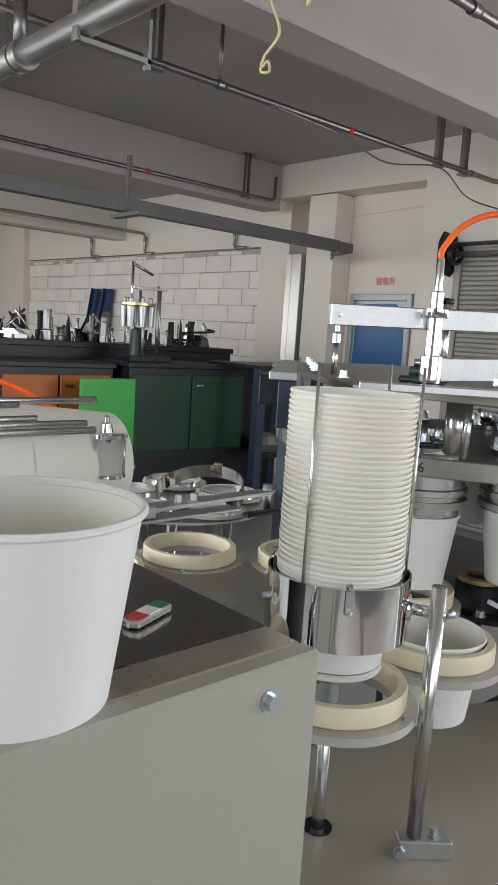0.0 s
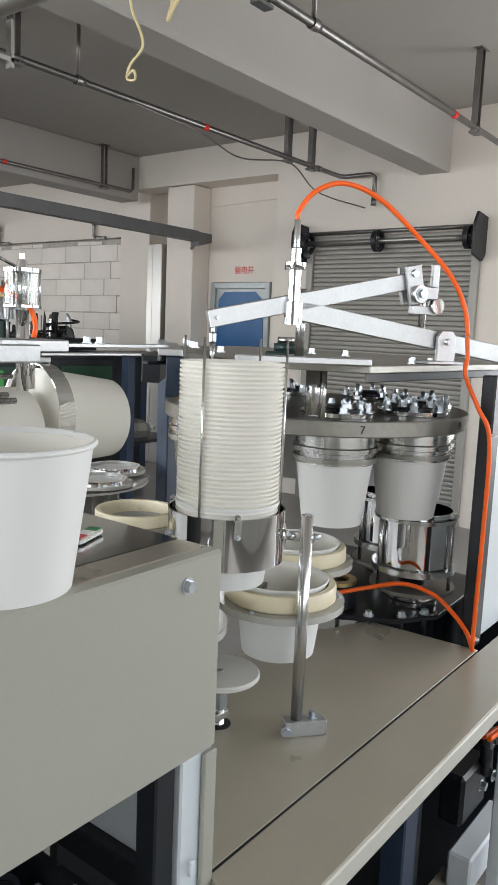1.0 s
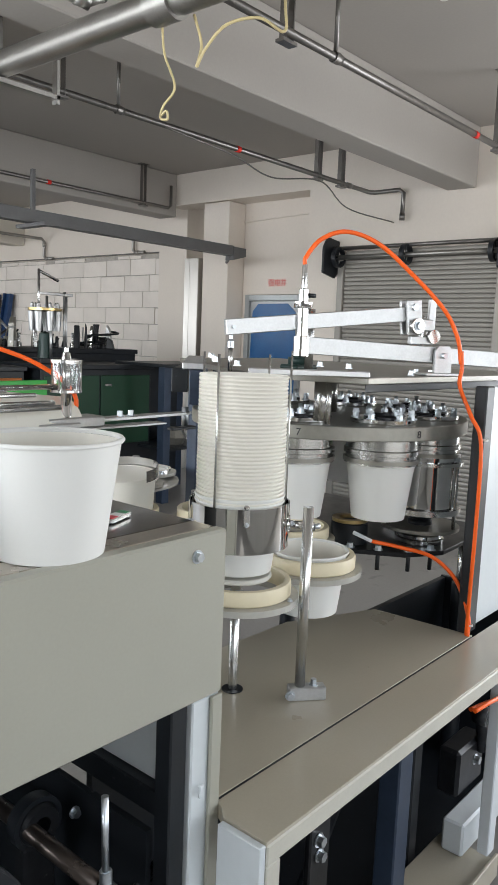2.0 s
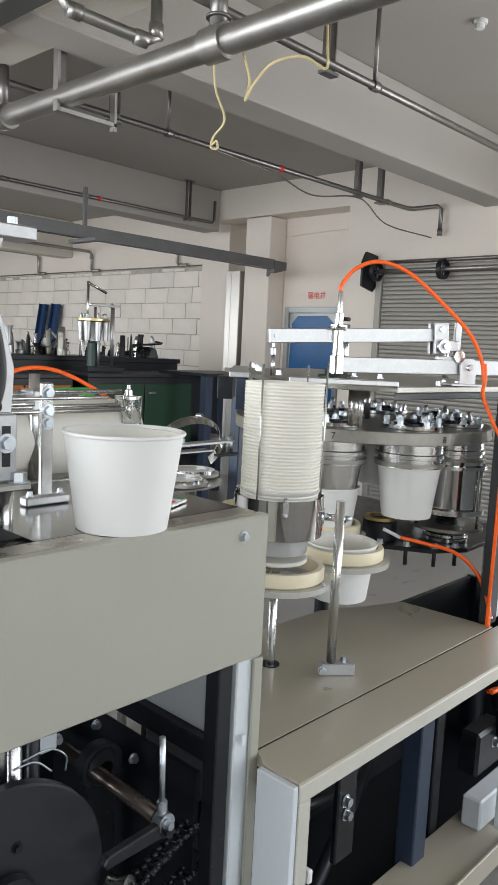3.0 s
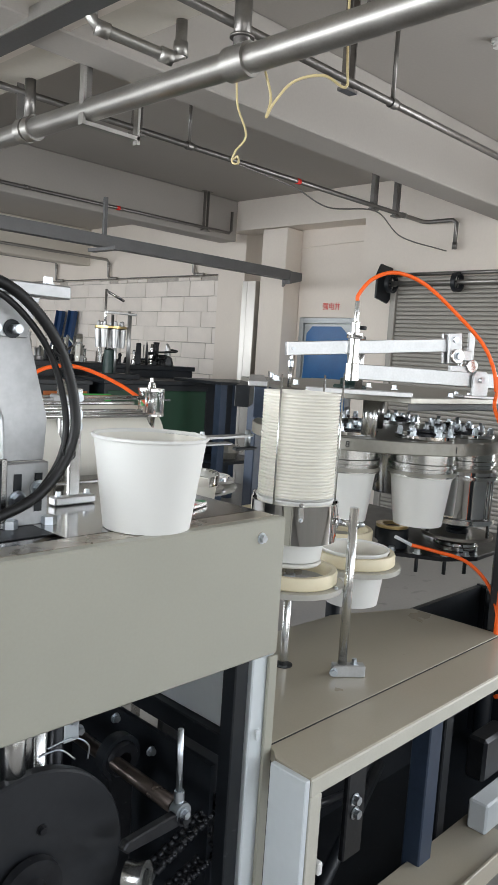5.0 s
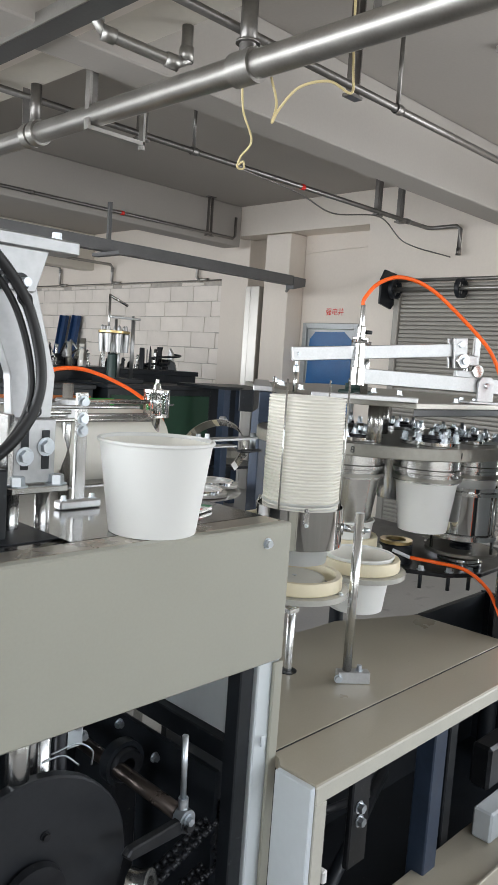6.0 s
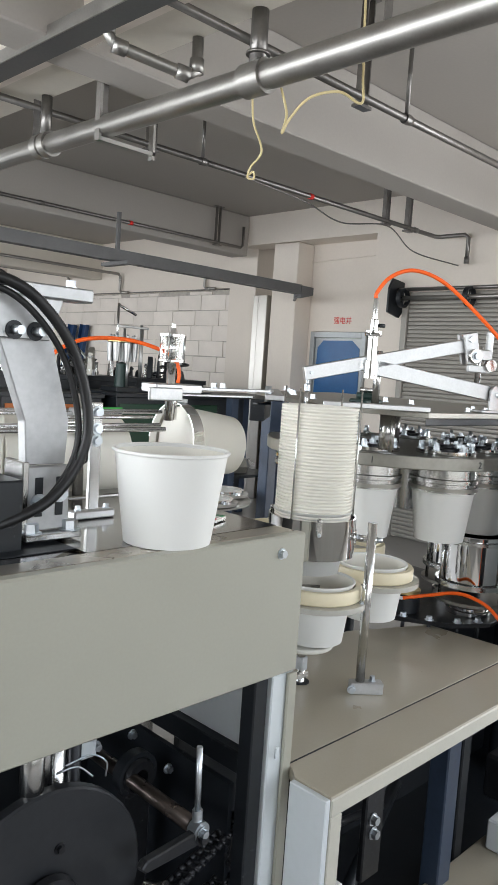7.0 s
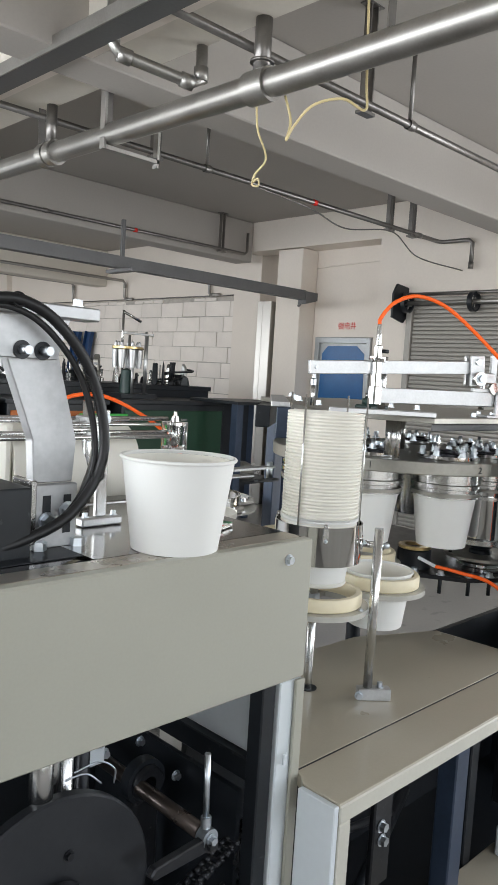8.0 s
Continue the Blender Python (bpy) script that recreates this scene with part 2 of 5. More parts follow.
def mesh_ob(name, bm, material, parent=None):
    me = bpy.data.meshes.new(name)
    bm.to_mesh(me)
    bm.free()
    me.materials.append(material)
    ob = new(name, me)
    ob.parent = parent
    return ob


def part(name, bm, material, parent, label=""):
    ob = mesh_ob(name, bm, material, parent)
    return tagged(ob, label)


def thing(name, label, category, group="", at=(0, 0, 0), rz=0):
    ob = new(name)
    ob.empty_display_size = 0.05
    ob.matrix_basis = pose(*at, 0, 0, rz)
    return tagged(ob, label, category, group)


def plain(name, bm, material, label, category, group=""):
    return tagged(mesh_ob(name, bm, material), label, category, group)


def structure(name, bm, material, label="", parent=None):
    return tagged(mesh_ob(name, bm, material, parent), label, kind="structure")


def b_hex(c, r, h, bm=None, rz=0.0, axis="z"):
    """A bolt head with washer on a face at c."""
    one = bmesh.new()
    bmesh.ops.create_cone(one, cap_ends=True, segments=6, radius1=r, radius2=r * 0.94, depth=h)
    bmesh.ops.translate(one, vec=(0, 0, h / 2 + 0.002), verts=one.verts)
    w = bmesh.new()
    bmesh.ops.create_cone(w, cap_ends=True, segments=14, radius1=r * 1.35, radius2=r * 1.35, depth=0.002)
    bmesh.ops.translate(w, vec=(0, 0, 0.001), verts=w.verts)
    one = merge(one, w)
    rot = {"z": Matrix.Identity(4), "-y": Matrix.Rotation(radians(90), 4, "X"), "-x": Matrix.Rotation(radians(-90), 4, "Y")}[axis]
    bmesh.ops.transform(one, matrix=Matrix.Translation(c) @ rot @ Matrix.Rotation(rz, 4, "Z"), verts=one.verts)
    return merge(bm, one)


# ---- the hall ----
WX, BX, CEIL = 5.76, 6.2, 3.48        # shutter wall, block wall, ceiling


def hall():
    structure("floor", b_box(-4.0, 8.5, -3.6, 15.2, -0.12, 0.0), FLOORM, "grey painted concrete workshop floor, stained")
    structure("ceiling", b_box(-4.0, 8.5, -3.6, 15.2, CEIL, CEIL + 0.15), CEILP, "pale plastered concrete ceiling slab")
    # shutter wall with the alcove of the blue door
    bm = b_box(WX, WX + 0.24, 3.66, 4.19, 0, CEIL)
    b_box(WX, WX + 0.24, 2.2, 3.66, 2.5, CEIL, bm=bm)
    b_box(WX, WX + 0.24, -0.1, 2.2, 0, CEIL, bm=bm)
    b_box(WX, WX + 0.24, -2.2, -0.1, 2.75, CEIL, bm=bm)
    b_box(WX, WX + 0.24, -3.6, -2.2, 0, CEIL, bm=bm)
    b_box(WX, WX + 0.24, -2.2, -0.1, 0, 0.5, bm=bm)
    b_box(WX, WX + 0.3, 4.19, 6.25, 3.13, CEIL, bm=bm)
    structure("wall_east", bm, WALLP, "cream painted plaster wall")
    bm = b_box(6.06, 6.2, 4.19, 4.43, 0, 3.13)
    b_box(6.06, 6.2, 5.25, 5.86, 0, 3.13, bm=bm)
    b_box(6.06, 6.2, 4.43, 5.25, 2.12, 3.13, bm=bm)
    b_box(WX + 0.24, 6.06, 4.0, 4.19, 0, 3.13, bm=bm)
    structure("wall_alcove", bm, WALLP, "cream painted recessed wall")
    structure("column_corner", b_box(5.78, 6.055, 5.30, 5.69, 0, 3.12, 0.006), WALLP, "cream painted concrete column")
    structure("column_far", b_box(6.0, 6.45, 6.18, 6.67, 0, 3.46, 0.006), WALLP, "cream painted concrete column")
    structure("column_north", b_box(6.08, 6.5, 13.16, 13.94, 0, CEIL - 0.003, 0.006), WALLP, "cream painted concrete column")
    # unseen end wall, its opening made for the north fill lamp
    bm = b_box(-4.0, 6.5, 15.0, 15.2, 0, 0.95)
    b_box(-4.0, 6.5, 15.0, 15.2, 3.0, CEIL, bm=bm)
    b_box(-4.0, -3.4, 15.0, 15.2, 0.95, 3.0, bm=bm)
    b_box(0.6, 6.5, 15.0, 15.2, 0.95, 3.0, bm=bm)
    structure("wall_north", bm, GREYW)
    structure("wall_gap", b_box(6.3, 6.45, 5.86, 6.18, 0, CEIL), WALLP)
    # assumed walls out of sight, grey to cut fill, with window openings
    bm = b_box(-4.0, 8.5, -3.6, -3.4, 0, 0.95)
    b_box(-4.0, 8.5, -3.6, -3.4, 3.0, CEIL, bm=bm)
    for x0, x1 in ((-4.0, -3.0), (-0.5, -0.3), (2.3, 2.9), (6.9, 8.5)):
        b_box(x0, x1, -3.6, -3.4, 0.95, 3.0, bm=bm)
    structure("wall_south", bm, GREYW)
    bm = b_box(-4.0, -3.8, -3.4, 15.0, 0, 0.95)
    b_box(-4.0, -3.8, -3.4, 15.0, 3.0, CEIL, bm=bm)
    for y0, y1 in ((-3.4, -0.1), (3.1, 3.3), (6.5, 7.4), (10.4, 10.6), (13.6, 15.0)):
        b_box(-4.0, -3.8, y0, y1, 0.95, 3.0, bm=bm)
    structure("wall_west", bm, GREYW)
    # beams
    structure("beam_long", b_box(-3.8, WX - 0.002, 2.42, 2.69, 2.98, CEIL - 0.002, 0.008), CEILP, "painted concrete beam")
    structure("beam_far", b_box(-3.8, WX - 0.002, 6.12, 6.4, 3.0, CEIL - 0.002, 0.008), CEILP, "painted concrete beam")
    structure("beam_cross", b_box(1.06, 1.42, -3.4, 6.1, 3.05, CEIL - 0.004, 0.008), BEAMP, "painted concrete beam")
    structure("beam_north", b_box(-3.8, 6.185, 9.91, 10.2, 2.91, CEIL - 0.004, 0.008), BEAMP, "painted concrete beam")


hall()


def block_wall():
    """Courses of aerated blocks that run on beyond the columns, with plaster above."""
    wall = structure("wall_block", b_box(BX + 0.012, BX + 0.25, 6.67, 13.16, 0, 2.67), MORTAR, "unplastered wall of pale aerated concrete blocks")
    structure("wall_upper", b_box(BX - 0.012, BX + 0.25, 6.67, 13.16, 2.67, CEIL), WALLP, "cream painted plaster above the blocks")
    structure("wall_end", b_box(BX, BX + 0.25, 13.94, 15.0, 0, CEIL), WALLP)
    rng = random.Random(4)
    meshes = {}

    def lay(y, w, z, h):
        key = (round(w, 2), round(h, 2), rng.randrange(3))
        if key not in meshes:
            g = random.Random(str(key))
            b = b_box(0, 0.02, 0, key[0] - 0.008, 0, key[1] - 0.008, 0.0)
            for v in b.verts:
                v.co += Vector((0, g.uniform(-0.003, 0.003), g.uniform(-0.0035, 0.0035)))
            bevel(b, 0.0025)
            me = bpy.data.meshes.new("block")
            b.to_mesh(me)
            b.free()
            me.materials.append(BLOCK)
            meshes[key] = me
        ob = new("block", meshes[key])
        ob.parent = wall
        ob.matrix_basis = pose(BX - 0.006 + rng.uniform(-0.003, 0.003), y, z + rng.uniform(-0.003, 0.003), rng.uniform(-0.25, 0.25), 0, 0)

    z = 2.665
    for row in range(13):
        h = 0.05 if row == 0 else 0.212
        z -= h
        if z < 0:
            break
        y = 6.68
        first = (0.5, 0.26, 0.38)[row % 3] if row else 0.3
        while y < 13.1:
            w = min(first, 13.15 - y)
            if w > 0.05 and not (row == 0 and rng.random() < 0.25):
                lay(y, w, z, h)
            y += w
            first = 0.24 if row == 0 else rng.choice((0.5, 0.5, 0.5, 0.46))


def roller_shutter():
    sh = thing("roller_shutter", "grey slatted roller shutter with open drive shaft above", "roller shutter", at=(WX, 2.94, 0))
    for k in range(60):
        z = 2.52 - k * 0.0415
        if k == 0:
            me = b_prism([(-0.022, 0), (-0.03, 0.006), (-0.032, 0.02), (-0.03, 0.034), (-0.022, 0.040), (0.0, 0.040), (0.0, 0.0)], -0.78, 0.76, 0, None, "x")
            for v in me.verts:
                v.co = Vector((v.co.y, v.co.x, v.co.z))
            first = part("slat", me, SHUTTER, sh)
            first.location.z = z - 0.06
        else:
            o = new("slat", first.data)
            o.parent = sh
            o.location.z = z - 0.06
    part("backing", b_box(0.004, 0.02, -0.78, 0.70, 0.0, 2.49), SHUTTER, sh)
    part("guide_rail", b_box(-0.06, 0.0, 0.765, 0.83, 0.0, 2.45, 0.004), SHUTTER, sh)
    part("guide_rail", b_box(-0.06, 0.0, -0.85, -0.785, 0.0, 2.45, 0.004), SHUTTER, sh)
    sh2 = part("shaft", b_cyl((-0.13, -0.85, 2.43), (-0.13, 0.85, 2.43), 0.022, 14), GALV, sh)
    part("shaft_upper", b_cyl((-0.10, -0.85, 2.52), (-0.10, 0.85, 2.52), 0.018, 12), DULL, sh)
    for y in (0.78, 0.05, -0.78):
        b = b_lathe(tube_profile(0.075, 0.095, -0.022, 0.022), 22)
        for a in range(4):
            b_cyl((0, 0, 0), (0.08 * math.cos(a * 1.57), 0.08 * math.sin(a * 1.57), 0), 0.008, 6, b)
        bmesh.ops.transform(b, matrix=pose(-0.13, y, 2.43, 90, 0, 0), verts=b.verts)
        part("pulley", b, BLACK, sh)
    for y in (0.87, -0.87):
        part("side_bracket", b_prism([(-0.26, 2.28), (-0.06, 2.24), (0.0, 2.30), (0.0, 2.60), (-0.20, 2.62), (-0.26, 2.52)], y - 0.012, y + 0.012, 0.003, None, "y"), BLACK, sh, "dark steel end bracket")


def blue_door():
    d = tagged(new("door_1"), "blue film-covered door in a grey metal frame", kind="structure")
    d.matrix_basis = pose(6.06, 4.84, 0)
    fr = b_box(-0.03, 0.05, -0.405, -0.345, 0, 2.115, 0.004)
    b_box(-0.03, 0.05, 0.345, 0.405, 0, 2.115, 0.004, fr)
    b_box(-0.03, 0.05, -0.345, 0.345, 2.05, 2.115, 0.004, fr)
    part("door_frame", fr, DOORFRAME, d)
    leaf = b_box(0.0, 0.04, -0.342, 0.342, 0.01, 2.045, 0.003)
    part("door_leaf", leaf, DOORFRAME, d)
    part("film", b_prism([(-0.33, 0.05), (0.325, 0.05), (0.335, 1.0), (0.30, 1.93), (0.22, 2.015), (-0.20, 2.02), (-0.31, 1.93), (-0.335, 1.2)], -0.007, -0.001, 0, None, "x"), BLUEDOOR, d, "wrinkled blue protective film")
    part("handle", b_cyl((-0.05, -0.28, 1.0), (-0.05, -0.16, 1.0), 0.009, 8), STEEL, d)


def sign():
    """Three red characters on the wall above the door."""
    c = bpy.data.curves.new("wall_sign", "FONT")
    c.body = "\u5f3a\u7535\u4e95"
    c.size, c.extrude, c.align_x = 0.088, 0.001, "CENTER"
    ob = new("wall_sign", c)
    ob.matrix_basis = pose(6.056, 4.80, 2.215, 90, 0, -90)
    c.materials.append(RED)
    tagged(ob, "red painted characters on the wall above the blue door", "sign")


def pipe(name, pts, r, m, label, straps=(), strap_top=CEIL, coup=()):
    t = thing(name, label, "pipe", at=pts[0])
    o = Vector(pts[0])
    part("tube", b_tube([Vector(p) - o for p in pts], r, 14, raw=True), m, t)
    for s in straps:
        p = Vector(s) - o
        b = b_box(p.x - 0.03, p.x - 0.022, p.y - 0.02, p.y + 0.02, p.z - r - 0.01, strap_top - o.z)
        b_box(p.x + 0.022, p.x + 0.03, p.y - 0.02, p.y + 0.02, p.z - r - 0.01, strap_top - o.z, bm=b)
        b_box(p.x - 0.05, p.x + 0.05, p.y - 0.025, p.y + 0.025, p.z - r - 0.02, p.z - r - 0.006, bm=b)
        b_box(p.x - 0.06, p.x + 0.06, p.y - 0.03, p.y + 0.03, strap_top - o.z - 0.006, strap_top - o.z, bm=b)
        part("hanger", b, DULL, t)
    for a, d in coup:
        p, d = Vector(a) - o, Vector(d).normalized()
        part("coupling", b_cyl(p - d * 0.03, p + d * 0.03, r * 1.25, 16), m, t)
    return t


def pipes():
    r = 0.02
    pipe("sprinkler_pipe", [(0.2, 3.41, 3.01), (5.3, 3.41, 3.01), (5.62, 3.41, 3.01), (5.66, 3.37, 3.01), (5.66, 3.11, 3.01), (5.66, 3.07, 2.98), (5.66, 3.07, 2.76)], r, DULL,
         "thin grey sprinkler pipe under the ceiling", [(4.8, 3.41, 3.01), (2.2, 3.41, 3.01), (5.15, 3.41, 3.01)], CEIL, [((2.65, 3.41, 3.01), (1, 0, 0)), ((5.28, 3.41, 3.01), (1, 0, 0)), ((5.66, 3.07, 2.77), (0, 0, 1))])
    pipe("sprinkler_pipe", [(0.4, 1.76, 2.99), (5.7, 1.76, 2.99)], r, DULL,
         "thin grey sprinkler pipe under the ceiling", [(2.28, 1.79, 2.99), (4.6, 1.76, 2.99)], CEIL, [((2.64, 1.76, 2.99), (1, 0, 0))])
    pipe("sprinkler_pipe", [(0.2, 6.05, 3.07), (5.56, 6.05, 3.07), (5.6, 6.05, 3.10), (5.6, 6.05, 3.32)], 0.018, DULL,
         "thin grey sprinkler pipe under the ceiling", [(5.18, 6.05, 3.07)], CEIL, [((2.9, 6.05, 3.07), (1, 0, 0))])
    for y, x0, z in ((10.85, 1.0, 3.0), (9.33, 1.5, 2.97), (7.32, 5.3, 2.95)):
        pipe("conduit", [(x0, y, z), (BX - 0.10, y, z), (BX - 0.06, y, z - 0.04), (BX - 0.06, y, 2.72), (BX - 0.06, y - 0.04, 2.685), (BX - 0.06, y - 0.22, 2.685)], 0.022, GALV, "grey steel conduit drop by the block wall",
             coup=[((BX - 0.06, y - 0.08, 2.685), (0, 1, 0)), ((BX - 0.06, y, z - 0.08), (0, 0, 1))])
    pipe("conduit", [(BX - 0.035, 13.1, 2.69), (BX - 0.035, 6.72, 2.675)], 0.009, DULL, "thin conduit along the top of the block wall")
    for x, y, z in ((3.78, 3.41, 3.01), (4.25, 1.76, 2.99), (3.95, 6.05, 3.07)):
        plain("red_band", b_cyl((x - 0.02, y, z), (x + 0.02, y, z), 0.0225, 16), RED, "red marking tape round a pipe", "pipe tape", "pipe tapes")
    # wide drain pipe across
    big = pipe("drain_pipe", [(1.385, -3.3, 2.783), (1.385, 6.0, 2.783)], 0.055, GALV, "wide galvanised pipe on strap hangers", (), CEIL)
    for y in (0.2, 1.60, 1.66, 3.25, 3.33, 4.9):
        part("coupling", b_lathe([(0.05, -0.03), (0.068, -0.03), (0.068, 0.03), (0.05, 0.03)], 24), GALV, big).matrix_basis = pose(0, y + 3.3, 0, 90, 0, 0)
    for y in (1.0, 1.62, 2.72, 3.4):
        b = b_box(-0.02, 0.02, y + 3.3 - 0.003, y + 3.303, 0.05, 0.267)
        part("strap", b, DULL, big)
    b = b_cyl((0, 1.63 + 3.3, 0.05), (0, 1.63 + 3.3, 0.265), 0.035, 16)
    b_cyl((0, 1.63 + 3.3, 0.09), (0, 1.63 + 3.3, 0.10), 0.05, 16, b)
    part("riser", b, DULL, big)
    part("riser", b_cyl((0, 3.29 + 3.3, 0.05), (0, 3.29 + 3.3, 0.265), 0.03, 16), DULL, big)
    br = b_box(-0.04, 0.30, 2.70 + 3.3 - 0.02, 2.70 + 3.32, -0.078, -0.058)
    b_box(-0.05, -0.035, 2.70 + 3.3 - 0.02, 2.70 + 3.32, -0.078, 0.22, bm=br)
    b_box(0.285, 0.30, 2.70 + 3.3 - 0.02, 2.70 + 3.32, -0.1, 0.1, bm=br)
    part("support_angle", br, GALV, big)
    pipe("elbow_pipe", [(1.02, 2.17, 3.3), (1.02, 2.16, 2.97), (1.05, 2.15, 2.93), (1.35, 2.03, 2.875), (1.39, 2.017, 2.895), (1.39, 2.017, 3.04)], 0.026, GALV, "galvanised pipe with elbows", (), CEIL,
         [((1.02, 2.16, 3.0), (0, 0, 1)), ((1.07, 2.142, 2.926), (1, -0.4, -0.18)), ((1.33, 2.038, 2.879), (1, -0.4, -0.18)), ((1.39, 2.017, 2.92), (0, 0, 1))])
    # cable trays
    tr = thing("cable_tray", "long grey steel cable tray hung across the hall", "cable tray", at=(1.0, 4.9, 2.48))
    part("side", b_box(0, 4.42, 0, 0.006, 0, 0.09), TRAYM, tr)
    part("side", b_box(0, 4.42, 0.1, 0.106, 0, 0.09), TRAYM, tr)
    part("bottom", b_box(0, 4.42, 0, 0.106, -0.005, 0.0), TRAYM, tr)
    part("end_funnel", b_prism([(4.425, -0.05), (4.62, 0.0), (4.62, 0.085), (4.425, 0.088)], -0.004, 0.11, 0, None, "y"), TRAYM, tr)
    part("cover", b_box(0, 4.42, -0.004, 0.11, 0.09, 0.096), TRAYM, tr)
    for x in (2.03,):
        b = b_box(x, x + 0.03, 0.04, 0.07, 0.0, 0.42)
        b_box(x - 0.02, x + 0.05, -0.15, 0.25, -0.035, -0.006, bm=b)
        part("hanger", b, TRAYM, tr)
    part("bracket", b_cyl((4.42, 0.05, -0.02), (4.785, 0.42, -0.02), 0.018, 8), TRAYM, tr)
    tr = thing("cable_tray", "dark grey steel cable tray below the beam", "cable tray", at=(0.885, -3.0, 2.96))
    part("bottom", b_box(0.0065, 0.12, 0, 9.0, 0, 0.012), TRAYM, tr)
    part("side", b_box(0, 0.006, 0, 9.0, 0, 0.06), GALV, tr)
    # added cream bar: the sunlit strip under the beam, its brightness in the colour
    part("lining", b_box(0.13, 0.21, 0, 9.0, 0.03, 0.10, 0.01), WALLP, tr)


def ceiling_bits():
    for x, y in ((3.4, 3.55), (3.3, 1.55)):
        t = thing("smoke_detector", "small round white smoke detector on the ceiling", "smoke detector", "smoke detectors", (x, y, CEIL))
        part("base", b_lathe(solid(0.038, -0.02, -0.0), 24), WHITEP, t)
        part("sensor_cap", b_lathe(solid(0.024, -0.045, -0.02), 20), WHITEP, t)
    for x, y, z in ((2.3, 6.05, 3.07), (2.64, 3.41, 3.01), (2.63, 1.76, 2.99)):
        t = thing("hanger_rod", "short steel hanger rod from ceiling to pipe", "pipe hanger", "hanger rods", (x, y, CEIL))
        part("rod", b_cyl((0, 0, z - CEIL + 0.02), (0, 0, 0), 0.012, 10), DULL, t)
        part("flange", b_lathe(solid(0.03, -0.012, 0), 16), DULL, t)
        part("clamp", b_lathe(tube_profile(0.021, 0.028, -0.02, 0.02), 16), DULL, t).matrix_basis = pose(0, 0, z - CEIL, 0, 90, 0)
    plain("yellow_tube", b_tube([(1.69, 1.36, 3.46), (1.67, 1.33, 3.1), (1.64, 1.29, 2.80), (1.63, 1.28, 2.69), (1.55, 1.33, 2.72), (1.49, 1.43, 2.70), (1.47, 1.51, 2.63), (1.47, 1.55, 2.58), (1.49, 1.55, 2.66), (1.47, 1.57, 2.76)], 0.0055, 8), YELLOWTUBE,
          "yellowed plastic tube dangling from the ceiling", "tube")
    plain("yellow_tube", b_tube([(1.40, 1.69, 2.77), (1.42, 1.686, 2.74), (1.42, 1.668, 2.63), (1.42, 1.61, 2.506), (1.42, 1.668, 2.45), (1.42, 1.682, 2.41), (1.42, 1.645, 2.40), (1.41, 1.64, 2.425), (1.42, 1.675, 2.42)], 0.0045, 8), YELLOWTUBE,
          "yellowed plastic tube dangling from the wide grey pipe", "tube")
    plain("cable", b_tube([(3.0, 3.36, 2.98), (3.6, 3.3, 2.92), (4.1, 3.34, 2.86), (4.8, 3.38, 2.96), (5.2, 3.36, 2.8), (5.74, 3.2, 2.74)], 0.006, 6), DULL, "thin grey cable sagging under the pipe", "cable")
    plain("socket_box", b_box(0.95, 1.058, 1.95, 2.05, 3.13, 3.21, 0.004), WHITEP, "pale plastic junction box on the beam", "junction box")
    st = thing("steel_duct", "shiny stainless steel riser between the columns", "duct", at=(5.96, 6.17, 0))
    part("panel", b_box(0, 0.12, -0.235, -0.09, 0, 2.55, 0.004), DUCT, st)
    part("trim", b_box(0.002, 0.12, -0.088, 0.0, 0, 2.55, 0.004), DUCT, st)
    plain("wall_trunking", b_tube([(6.04, 5.3, 2.86), (6.04, 5.3, 2.92), (6.04, 4.3, 2.96)], 0.008, 6), WALLP, "cream painted wall conduit", "conduit")


pipes()
ceiling_bits()
roller_shutter()
blue_door()
sign()

# ---- the cup machine ----
TZ, BZ = 0.765, 1.28                  # lower table, top of the cover box
AX, AY = 0.745, 0.640                  # axis of the stack and the lift
LX, LY, LR, L0 = 0.884, 1.012, 0.40, 250.4   # cup wheel: centre, radius of its stations, angle of the lift's station
MX, MY, MR, M0 = 1.566, 0.9655, 0.336, 244.45  # mandrel wheel
RINGZ = 1.05


